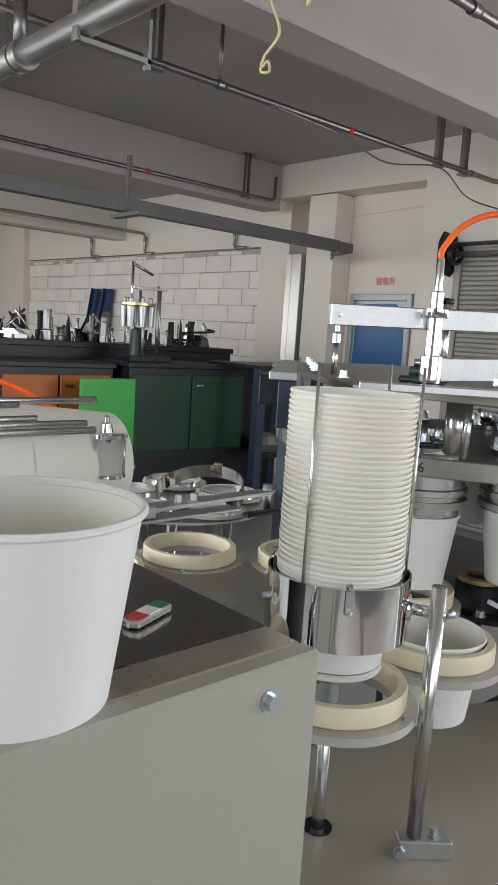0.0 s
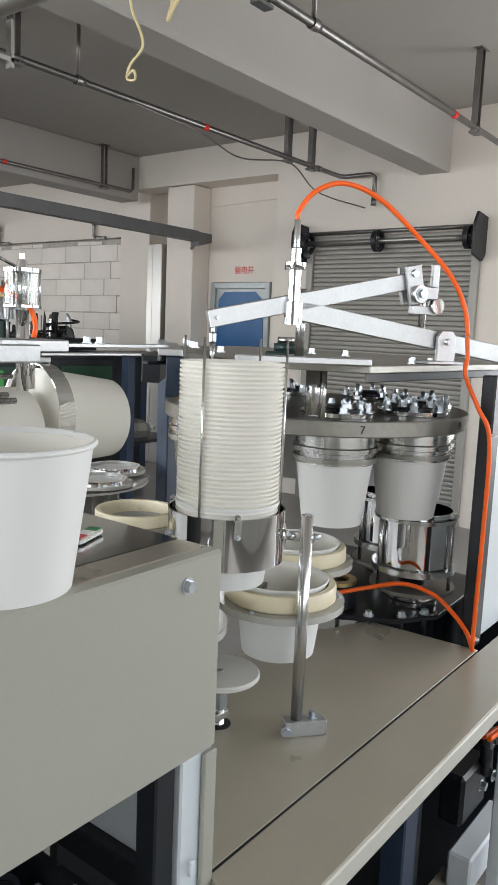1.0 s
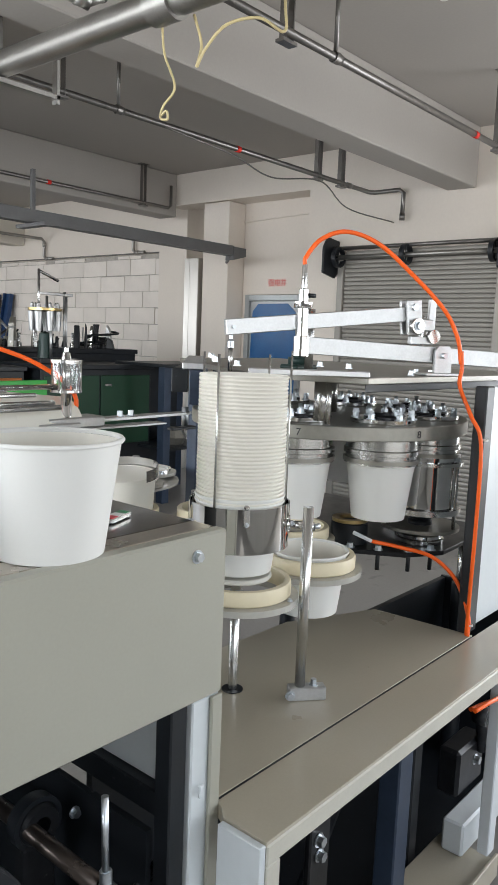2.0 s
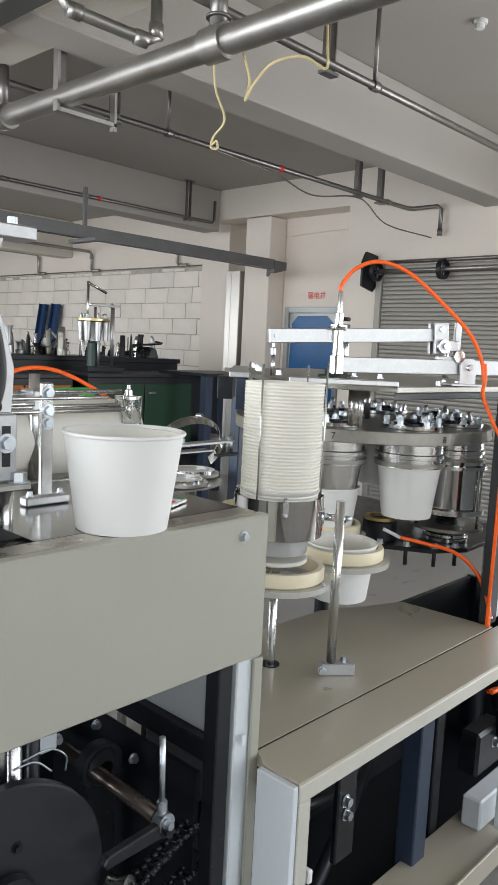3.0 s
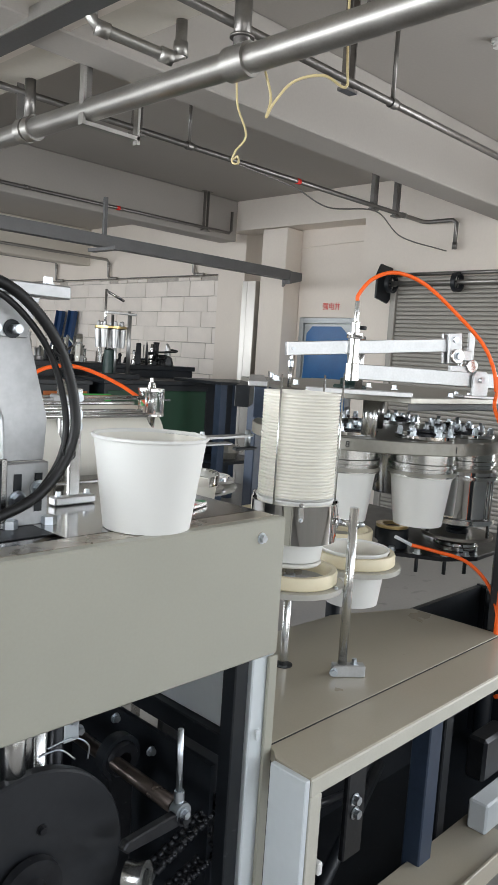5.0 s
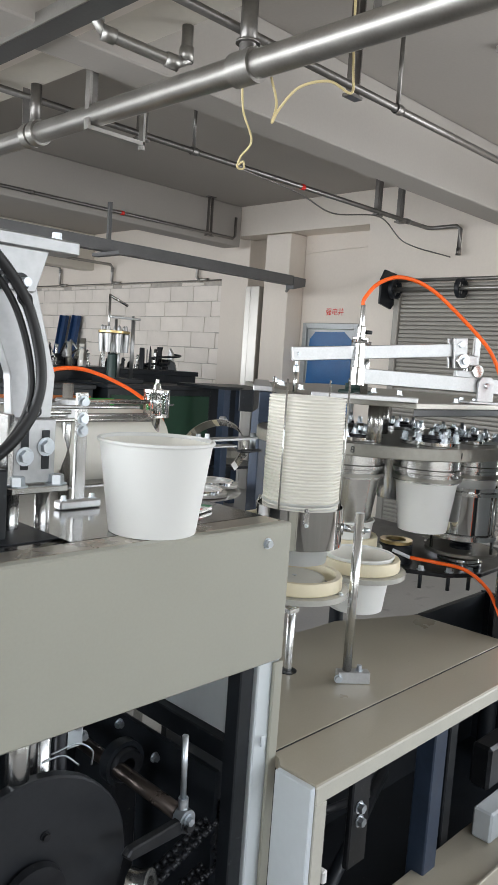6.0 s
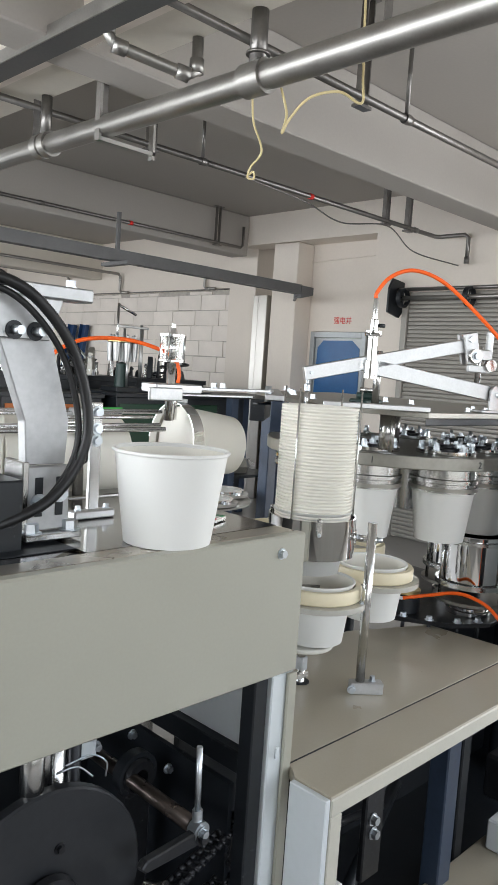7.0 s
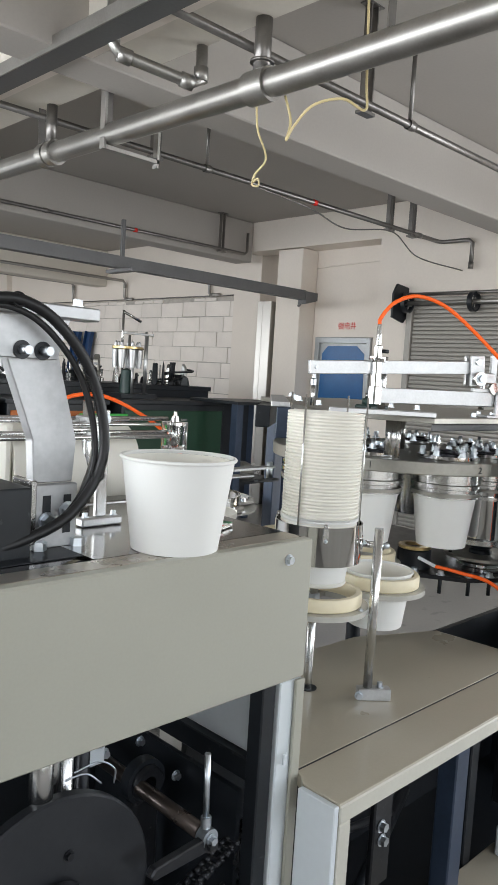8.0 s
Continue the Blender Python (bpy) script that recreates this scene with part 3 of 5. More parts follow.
def cover_box():
    c = thing("machine_cover", "beige painted sheet steel machine cover with stainless top", "machine cover", at=(0.395, 0.362, 0))
    b = b_box(-1.6, 0, 0, 0.028, 0.978, BZ, 0.004)
    part("front_panel", b, BEIGE, c)
    part("end_panel", b_box(-0.025, -0.002, 0.03, 0.16, 0.98, BZ - 0.006, 0.003), BEIGE, c)
    part("front_rim", b_box(-1.6, -0.002, 0.0285, 0.085, BZ - 0.03, BZ - 0.001, 0.003), RIMST, c, "worn bare steel rim")
    part("top_plate", b_prism([(-1.6, 0.086), (-0.56, 0.086), (-0.49, 0.13), (-0.50, 0.30), (-1.6, 0.30)], BZ - 0.012, BZ - 0.004, 0), DARKMIRROR, c)
    part("top_plate", b_prism([(-0.488, 0.086), (-0.004, 0.086), (-0.004, 0.60), (-0.488, 0.60)], BZ - 0.012, BZ - 0.001, 0), DARKMIRROR, c, "dark reflective stainless sheet")
    part("top_plate", b_prism([(-1.6, 0.302), (-0.49, 0.302), (-0.49, 0.92), (-1.6, 0.92)], BZ - 0.012, BZ - 0.002, 0), DARKMIRROR, c)
    k = part("knob", b_hex((-0.075, 0.0, 1.243), 0.009, 0.008, None, 0.3, "-y"), ZINC, c, "zinc screw head")
    # the corner post below with its folded edge
    b = b_box(-0.07, -0.002, 0.004, 0.03, 0.0, 0.977, 0.003)
    part("corner_post", b, PALE, c, "pale grey folded steel post")
    part("post_flange", b_box(-0.03, -0.003, -0.006, 0.003, 0.0, 0.977, 0.002), BEIGE, c)
    part("post_back", b_box(-0.115, -0.075, 0.01, 0.05, 0.0, 0.977, 0.003), BLACK, c)
    part("hinge_pin", b_box(-0.062, -0.05, -0.012, -0.006, 0.80, 0.825, 0.002), PALE, c)
    part("inner_panel", b_box(-0.062, -0.05, 0.055, 0.6, 0.787, 0.977, 0.002), PALE, c, "pale grey inner panel")
    part("panel_rail", b_box(-0.085, -0.035, 0.052, 0.7, 0.735, 0.786, 0.003), BLACK, c)


def lower_cabinet():
    c = thing("machine_table", "taupe painted steel machine table with open black front", "machine table", at=(0.352, 0.22, 0))
    part("front_top", b_prism([(0.012, 0.0), (1.75, 0.0), (1.75, 0.142), (0.04, 0.142), (0.03, 0.12), (0.012, 0.10)], TZ - 0.03, TZ, 0.0008), TABLE, c)
    part("rear_top", b_prism([(0.04, 0.148), (1.16, 0.148), (1.14, 0.47), (0.84, 0.60), (0.04, 0.62)], TZ - 0.02, TZ, 0.0008), TABLE, c)
    part("front_lip", b_box(0.012, 1.75, -0.003, 0.02, TZ - 0.046, TZ - 0.006, 0.003), BEIGE_EDGE, c)
    part("left_side", b_box(-0.004, 0.0115, 0.0, 0.10, 0.0, TZ - 0.004, 0.002), PALE, c, "pale grey side panel")
    part("front_post", b_box(0.012, 0.05, -0.003, 0.03, 0.0, TZ - 0.0455, 0.002), BEIGE_EDGE, c)
    part("hinge_pin", b_box(0.052, 0.066, -0.008, 0.012, 0.53, 0.56, 0.003), WHITEP, c)
    part("bottom_tray", b_box(0.05, 1.07, -0.01, 0.16, 0.14, 0.17, 0.003), TABLE, c)
    part("tray_rim", b_box(0.05, 1.07, -0.02, -0.011, 0.12, 0.19, 0.002), TABLE, c)
    # black sheets added to close the inside off and keep it in shade
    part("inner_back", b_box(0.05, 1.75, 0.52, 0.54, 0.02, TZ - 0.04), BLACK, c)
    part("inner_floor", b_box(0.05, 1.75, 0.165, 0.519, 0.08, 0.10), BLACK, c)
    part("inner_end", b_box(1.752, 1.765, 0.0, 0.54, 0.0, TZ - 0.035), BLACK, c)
    # black strip in place of the shade inside the open seam
    part("seam_filler", b_box(0.05, 1.15, 0.1423, 0.1477, TZ - 0.03, TZ - 0.0012), BLACK, c)
    part("inner_post", b_box(0.71, 0.78, 0.12, 0.18, 0.0, TZ - 0.04, 0.004), NAVY, c)
    part("inner_post", b_box(0.95, 1.0, 0.2, 0.25, 0.0, TZ - 0.04, 0.004), BLACK, c)
    part("gear_block", b_box(1.0, 1.30, 0.06, 0.125, 0.171, 0.27, 0.006), PALE, c)
    part("right_post", b_box(1.03, 1.075, -0.003, 0.03, 0.191, TZ - 0.047, 0.003), PALE, c)
    b = b_box(1.1, 1.28, 0.13, 0.2, 0.272, 0.42, 0.01)
    b_cyl((1.22, 0.10, 0.50), (1.22, 0.14, 0.50), 0.03, 14, b)
    b_cyl((1.24, 0.12, 0.38), (1.22, 0.12, 0.50), 0.018, 12, b)
    b_cyl((1.22, 0.09, 0.50), (1.22, 0.15, 0.50), 0.014, 8, b)
    part("valve_block", b, OILY, c)
    for x, z in ((1.14, 0.40), (1.24, 0.38), (1.22, 0.50), (0.43, 0.47), (0.435, 0.43)):
        part("bolt", b_hex((x, 0.10 if x > 0.5 else 0.17, z), 0.013, 0.014, None, 0.2, "-y"), ZINC, c)
    part("dark_bracket", b_box(0.40, 0.48, 0.171, 0.19, 0.3, 0.6, 0.004), OILY, c)
    part("link_rod", b_cyl((0.2, 0.3, 0.42), (0.75, 0.35, 0.30), 0.012, 10), OILY, c)
    part("pipe_run", b_cyl((0.25, 0.2, 0.12), (0.9, 0.4, 0.30), 0.02, 12), BLACK, c)
    part("red_hose", b_tube([(0.86, -0.0, 0.69), (0.95, -0.01, 0.69), (1.05, 0.0, 0.66), (1.1, 0.02, 0.60)], 0.006, 8), ORANGE, c)
    part("red_hose", b_tube([(0.88, 0.02, 0.68), (0.97, 0.01, 0.672), (1.08, 0.02, 0.64)], 0.006, 8), ORANGE, c)


def drive():
    """Shafts, chains and the cam disc under the cover."""
    d = thing("drive_train", "oily black drive train with cam disc, shaft and chains", "drive train", at=(0, 0.7, 0.0))
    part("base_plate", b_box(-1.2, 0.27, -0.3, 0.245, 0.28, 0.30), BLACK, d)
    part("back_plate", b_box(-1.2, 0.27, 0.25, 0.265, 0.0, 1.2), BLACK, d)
    # black plate added to block light, so the drive stays dark
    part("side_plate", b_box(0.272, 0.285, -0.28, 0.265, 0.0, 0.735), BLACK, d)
    disc = part("cam_disc", b_lathe([(0.0, 0.014), (0.05, 0.014), (0.052, 0.004), (0.211, 0.004), (0.215, 0.0), (0.215, -0.02), (0.0, -0.02)], 48, close=False), DARKDISC, d, "large dark cam disc")
    disc.matrix_basis = pose(-0.135, -0.225, 0.625, 90, 0, 0)
    part("hub", b_lathe([(0, 0.05), (0.02, 0.05), (0.03, 0.03), (0.062, 0.03), (0.065, 0.014), (0.0, 0.014)], 24, close=False), OILY, disc)
    part("hub_nut", b_hex((0, 0, 0.05), 0.022, 0.016), SHAFT, disc)
    part("cam_bolt", b_hex((0.03, 0.10, 0.004), 0.008, 0.006), OILY, disc)
    near, far, mid = Vector((0.166, -0.287, 0.69)), Vector((0.171, 0.129, 0.69)), Vector((0.192, -0.056, 0.69))
    part("shaft", b_cyl(near, far + (far - near) * 0.3, 0.0165, 18), SHAFT, d, "worn bare steel shaft")
    lean = (far - near).to_track_quat("Z", "Y").to_matrix().to_4x4()
    b = b_lathe([(0.018, -0.026), (0.036, -0.026), (0.041, -0.018), (0.041, 0.018), (0.036, 0.026), (0.018, 0.026)], 28)
    bmesh.ops.transform(b, matrix=Matrix.Translation(mid) @ lean, verts=b.verts)
    ring = part("bearing", b, OILY, d)
    b = b_lathe(tube_profile(0.0415, 0.052, -0.014, 0.014), 28)
    bmesh.ops.transform(b, matrix=Matrix.Translation(mid) @ lean, verts=b.verts)
    part("bearing_housing", b, BLACK, ring)
    part("bearing_foot", b_box(mid.x - 0.035, mid.x + 0.035, mid.y - 0.02, mid.y + 0.02, 0.301, mid.z - 0.036, 0.006), OILY, d)
    part("lever", b_prism([(-0.15, -0.012), (0.0, -0.016), (0.02, 0.0), (0.0, 0.016), (-0.15, 0.012), (-0.162, 0.0)], -0.01, 0.01, 0.003, None, "y"), OILY, d).matrix_basis = Matrix.Translation(near + Vector((0.0, -0.018, -0.012))) @ pose(0, 0, 0, 0, 3, 6)
    part("lever_bolt", b_hex((near.x, near.y - 0.029, near.z - 0.012), 0.012, 0.01, None, 0.2, "-y"), OILY, d)
    for k, (x, y, r) in enumerate(((-0.06, -0.13, 0.018), (0.0, -0.10, 0.015))):
        part("guide_post", b_cyl((x, y, 0.301), (x, y, 0.97), r, 16), (STEEL, OILY)[k], d)
        part("post_flange", b_lathe(solid(r * 2.4, 0.301, 0.325, 0.003), 20, c=(x, y, 0)), OILY, d)
    part("tie_rod", b_cyl((0.165, -0.30, 0.72), (0.165, -0.295, 0.86), 0.0065, 10), ZINC, d, "zinc threaded rod")
    b = b_lathe(tube_profile(0.009, 0.02, -0.012, 0.012), 16)
    bmesh.ops.transform(b, matrix=pose(0.165, -0.305, 0.69, 90, 0, 0), verts=b.verts)
    b_cyl((0.165, -0.302, 0.70), (0.165, -0.30, 0.73), 0.011, 8, b)
    part("rod_end", b, ZINC, d)
    # chains of links along a line
    for k, (a, e) in enumerate((((0.10, -0.27, 0.545), (0.33, -0.27, 0.640)), ((0.10, -0.27, 0.46), (0.31, -0.27, 0.52)))):
        a, e = Vector(a), Vector(e)
        n = 16
        b = None
        for i in range(n):
            p = a.lerp(e, i / n)
            q = a.lerp(e, (i + 0.8) / n)
            for off in (-0.012, 0.012):
                o = Vector((-0.3, 0.95, 0)).normalized() * (off + (0.004 if i % 2 else 0))
                b = b_cyl(p + o, q + o, 0.0075, 5, b)
            b = b_cyl(p + Vector((0.006, -0.018, 0)), p + Vector((-0.006, 0.018, 0)), 0.004, 5, b)
        part("chain", b, OILY, d)
    for x, y, z, r in ((0.33, -0.262, 0.575, 0.055), (0.085, -0.27, 0.48, 0.04), (0.09, 0.02, 0.84, 0.05)):
        b = b_lathe(solid(r, -0.008, 0.008), 24)
        for i in range(18):
            a = 2 * math.pi * i / 18
            b_cyl((r * 0.97 * math.cos(a), r * 0.97 * math.sin(a), 0), (r * 1.1 * math.cos(a), r * 1.1 * math.sin(a), 0), 0.006, 5, b)
        o = part("sprocket", b, OILY, d)
        o.matrix_basis = pose(x, y, z, 78, 0, 20)
    b = b_lathe([(0.02, -0.02), (0.034, -0.02), (0.03, 0), (0.034, 0.02), (0.02, 0.02)], 20)
    part("pulley", b, STEEL, d).matrix_basis = pose(0.075, -0.29, 0.575, 80, 0, 30)
    part("mount_block", b_box(0.03, 0.07, -0.08, -0.04, 0.78, 0.90, 0.004), PALE, d)
    for x, y, z in ((0.05, -0.08, 0.83), (0.08, -0.06, 0.79), (0.165, -0.318, 0.69), (0.22, -0.0, 0.75), (0.25, -0.1, 0.70)):
        part("bolt", b_hex((x, y, z), 0.009, 0.010, None, 0.1, "-y"), ZINC, d)
    part("wire_end", b_tube([(-0.05, -0.15, 0.83), (0.0, -0.16, 0.84), (0.03, -0.17, 0.82), (0.03, -0.17, 0.79)], 0.002, 5), ZINC, d)
    part("wire_end", b_tube([(-0.07, -0.15, 0.82), (-0.03, -0.16, 0.825), (0.0, -0.17, 0.80)], 0.002, 5), ZINC, d)
    part("cylinder", b_cyl((-0.15, -0.2, 0.79), (-0.15, -0.2, 0.975), 0.022, 16), STEEL, d)
    part("cylinder", b_cyl((-0.12, -0.18, 0.80), (-0.12, -0.18, 0.975), 0.02, 16), STEEL, d)


def cup_mesh(name="cup", rim=0.1125, base=0.086, h=0.178, lip=0.0035):
    prof = [(0, 0.012), (base - 0.004, 0.012), (base - 0.003, 0.0), (base, 0.0), (rim - 0.004, h - 0.006),
            (rim, h - 0.006), (rim + 0.0015, h - 0.003), (rim, h), (rim - 0.004, h), (rim - 0.006, h - 0.003), (base - 0.0025, 0.014), (0, 0.014)]
    b = b_lathe(prof, 56, close=False)
    return b


def bucket():
    t = thing("paper_bucket", "white paper bucket standing on the beige cover edge", "paper bucket", at=(0.087, 0.450, BZ))
    rim, base, hh = 0.1105, 0.0830, 0.1760
    part("wall", b_lathe([(base - 0.003, 0.0), (base, 0.0), (rim - 0.004, hh - 0.0075), (rim - 0.0046, hh - 0.0075), (base - 0.0012, 0.012), (base - 0.002, 0.010)], 72), PAPER, t)
    # inner layer toned cream for the light that bounces about in the bucket
    part("lining", b_lathe([(base - 0.0022, 0.013), (base - 0.0014, 0.013), (rim - 0.0048, hh - 0.0075), (rim - 0.0056, hh - 0.0075)], 72), CREAM, t, "inner paper, toned cream for light bouncing inside")
    part("rolled_rim", b_lathe([(rim - 0.0055, hh - 0.007), (rim - 0.001, hh - 0.007), (rim + 0.001, hh - 0.0045), (rim + 0.001, hh - 0.0025), (rim - 0.001, hh), (rim - 0.004, hh), (rim - 0.006, hh - 0.002)], 72), PAPER, t)
    part("base", b_lathe(solid(base - 0.0035, 0.010, 0.0125, 0.0003), 56), PAPER, t)
    # small badge tool on the steel sheet
    t = thing("badge_tag", "small metal tag striped red white green lying on steel", "tag", at=(0.288, 0.535, BZ), rz=22)
    out = [(-0.034, -0.012), (0.034, -0.012), (0.04, 0.0), (0.034, 0.012), (-0.034, 0.012), (-0.04, 0.0)]
    part("body", b_prism(out, 0.0, 0.009, 0.002), STEEL, t)
    part("stripe", b_box(-0.032, -0.012, -0.010, 0.010, 0.0085, 0.0102), REDST, t, "red stripe")
    part("stripe", b_box(-0.0115, 0.0115, -0.010, 0.010, 0.0085, 0.0102), WHITEP, t, "white stripe")
    part("stripe", b_box(0.012, 0.032, -0.010, 0.010, 0.0085, 0.0102), GREENST, t, "green stripe")


def stack():
    """Nested finished cups over the lift, in a rod cage."""
    n, pitch = 35, 0.0086
    b = cup_mesh(rim=0.1025, base=0.080, h=0.150)
    first = plain("stacked_cup", b, CREAM, "white paper cup nested in a tall stack", "paper cup", "stack of cups")
    rng = random.Random(8)
    for k in range(n):
        z = 1.088 + k * pitch
        m = pose(AX + rng.uniform(-0.0005, 0.0005), AY + rng.uniform(-0.0005, 0.0005), z, rng.uniform(-0.04, 0.04), rng.uniform(-0.04, 0.04), rng.uniform(0, 360))
        if k == 0:
            first.matrix_basis = m
        else:
            copy_thing(first, m)
    s = thing("stacker", "polished steel stacking collar with thin guide rods", "stacker", at=(AX, AY, 0))
    part("collar", b_lathe([(0.115, 1.135), (0.119, 1.135), (0.119, 1.238), (0.115, 1.238)], 56), CHROME, s, "polished steel collar")
    for a, zt in ((102, 1.578), (190, 1.576), (313, 1.576), (7, 1.576)):
        x, y = 0.1085 * math.cos(radians(a)), 0.1085 * math.sin(radians(a))
        part("guide_rod", b_cyl((x, y, 1.2), (x, y, zt), 0.0026, 8), STEEL, s)
    for a in (229, 110, 345):
        x, y = math.cos(radians(a)), math.sin(radians(a))
        b = b_box(-0.007, 0.007, 0.1206, 0.1236, 1.20, 1.238, 0.001)
        b_box(-0.006, 0.006, 0.112, 0.124, 1.238, 1.248, 0.003, b)
        bmesh.ops.transform(b, matrix=Matrix.Rotation(radians(a - 90), 4, "Z"), verts=b.verts)
        c = part("clip", b, STEEL, s)
        part("clip_screw", b_hex((0.1236 * x, 0.1236 * y, 1.205), 0.004, 0.003, None, 0, "-y"), ZINC, c)
    for a in (150, 300):
        x, y = math.cos(radians(a)), math.sin(radians(a))
        part("knob", b_cyl((0.117 * x, 0.117 * y, 1.19), (0.128 * x, 0.128 * y, 1.19), 0.006, 10), ZINC, s)
    # side arm, upright rod and foot
    rx, ry = 0.825 - AX, 0.497 - AY
    part("arm", b_cyl((0.066, -0.098, 1.185), (rx + 0.01, ry - 0.012, 1.185), 0.010, 14), CHROME, s)
    part("arm_boss", b_cyl((0.055, -0.085, 1.185), (0.068, -0.10, 1.185), 0.022, 16), CHROME, s)
    part("upright", b_cyl((rx, ry, TZ + 0.004), (rx, ry, 1.232), 0.0125, 20), STEEL, s, "brushed steel upright rod")
    part("arm_screw", b_cyl((rx + 0.012, ry - 0.008, 1.185), (rx + 0.026, ry - 0.014, 1.185), 0.007, 8), ZINC, s)
    f = b_box(-0.045, 0.045, -0.016, 0.016, 0.0, 0.032, 0.002)
    bmesh.ops.transform(f, matrix=pose(rx + 0.012, ry - 0.012, TZ, 0, 0, -40), verts=f.verts)
    foot = part("foot_clamp", f, ALU, s, "milled aluminium clamp foot")
    part("foot_bolt", b_hex((rx + 0.028, ry - 0.020, TZ + 0.032), 0.008, 0.012), ZINC, foot)
    b = b_hex((0, 0, 0), 0.009, 0.006)
    bmesh.ops.transform(b, matrix=pose(rx - 0.033, ry + 0.002, TZ + 0.016, 90, 0, -40), verts=b.verts)
    part("foot_bolt", b, ZINC, foot)
    plain("shaft_hole", b_lathe(tube_profile(0.012, 0.026, TZ + 0.0005, TZ + 0.003), 24, c=(AX, AY, 0)), BLACK, "dark rubber seal round the lift shaft", "seal")


def lift():
    t = thing("lift", "round nylon lift plate on a steel push rod", "lift", at=(AX, AY, 0))
    part("plate", b_lathe(solid(0.083, -0.012, 0.0, 0.003), 40), NYLON_GREY, t, "pale grey nylon disc")
    part("rod", b_cyl((0, 0, -0.5), (0, 0, -0.012), 0.0115, 16), STEEL, t)
    part("joint", b_box(-0.012, 0.012, -0.014, 0.014, -0.085, -0.045, 0.003), ZINC, t)
    part("joint_collar", b_box(-0.02, 0.02, -0.012, 0.012, -0.108, -0.09, 0.003), STEEL, t)
    part("screw", b_lathe(solid(0.007, 0.0, 0.002), 10), ZINC, t)
    return t


def cup_wheel():
    w = thing("cup_wheel", "grey transfer wheel with ivory nylon cup rings", "transfer wheel", at=(LX, LY, 0))
    b = b_lathe([(0, 1.0), (0.10, 1.0), (0.10, 0.999), (0.335, 0.999), (0.335, 1.012), (0, 1.012)], 48)
    part("hub_disc", b, CAST, w)
    part("hub", b_lathe([(0.0, 0.77), (0.06, 0.77), (0.06, 0.998), (0, 0.998)], 24), STEEL, w)
    for k in range(8):
        a = radians(L0 + 45 * k)
        c = (LR * math.cos(a), LR * math.sin(a), 0)
        part("petal", b_lathe(tube_profile(0.105, 0.143, 0.998, 1.013), 44, c=c), GREYACR, w)
        part("ring", b_lathe([(0.105, 1.0135), (0.120, 1.0135), (0.124, 1.017), (0.124, 1.045), (0.121, RINGZ), (0.108, RINGZ), (0.1055, 1.043)], 48, c=c), NYLON, w, "ivory nylon ring")
        for j in range(3):
            q = a + 0.6 + j * 2.1
            part("ring_screw", b_hex((c[0] + 0.132 * math.cos(q), c[1] + 0.132 * math.sin(q), 1.013), 0.005, 0.004), ZINC, w)
    return w


def mandrel_wheel():
    w = thing("indexing_carousel", "grey indexing wheel carrying eight steel mandrels", "indexing wheel", at=(MX, MY, 0))
    part("disc", b_lathe(solid(0.464, 1.335, 1.378, 0.003), 72), CAST, w, "thick machined grey disc")
    part("spindle", b_cyl((0, 0, 1.378), (0, 0, 1.505), 0.03, 24), STEEL, w)
    flange = [(0.0, 0.0), (0.095, 0.0), (0.095, 0.012), (0.0, 0.012)]
    rng = random.Random(3)
    for k in range(8):
        a = radians(M0 + 45 * k)
        c = (MR * math.cos(a), MR * math.sin(a), 0)
        m = part("mandrel", b_lathe([(0, 1.09), (0.078, 1.09), (0.100, 1.255), (0.112, 1.257), (0.112, 1.272), (0.106, 1.274), (0.106, 1.285), (0.114, 1.288), (0.114, 1.300), (0.108, 1.303), (0.108, 1.334), (0, 1.334)], 40, c=c), STEEL, w, "turned steel mandrel")
        part("grip_band", b_lathe(tube_profile(0.111, 0.1155, 1.262, 1.274), 40, c=c), CAST, m)
        fl = part("flange", b_lathe([(0.0, 1.3785), (0.098, 1.3785), (0.10, 1.381), (0.10, 1.392), (0.0, 1.392)], 40, c=c), CHROME, w)
        part("cap", b_lathe([(0, 1.3925), (0.06, 1.3925), (0.06, 1.398), (0.03, 1.40), (0.028, 1.408), (0, 1.408)], 24, c=c), OILY, fl)
        for j in range(6):
            q = a + j * math.pi / 3
            part("bolt", b_hex((c[0] + 0.083 * math.cos(q), c[1] + 0.083 * math.sin(q), 1.3922), 0.011, 0.013, None, q), ZINC, fl)
            part("lock_nut", b_hex((c[0] + 0.083 * math.cos(q), c[1] + 0.083 * math.sin(q), 1.4065), 0.009, 0.009, None, q + 0.5), ZINC, fl)
            if j % 2 == 0:
                part("stud", b_cyl((c[0] + 0.048 * math.cos(q + 0.4), c[1] + 0.048 * math.sin(q + 0.4), 1.40), (c[0] + 0.048 * math.cos(q + 0.4), c[1] + 0.048 * math.sin(q + 0.4), 1.43), 0.007, 8), ZINC, fl)
                part("stud_nut", b_hex((c[0] + 0.048 * math.cos(q + 0.4), c[1] + 0.048 * math.sin(q + 0.4), 1.4015), 0.012, 0.012, None, q), ZINC, fl)
    # stamped station numbers on the rim
    for k in range(8):
        cu = bpy.data.curves.new("station_number", "FONT")
        cu.body, cu.size, cu.extrude, cu.align_x = str((6 + k) % 8 + 1), 0.03, 0.0006, "CENTER"
        cu.materials.append(BLACK)
        a = radians(M0 + 5 + 45 * k)
        o = new("station_number", cu)
        o.parent = w
        o.matrix_basis = pose(0.465 * math.cos(a), 0.465 * math.sin(a), 1.346, 90, 0, math.degrees(a) + 90)
    return w


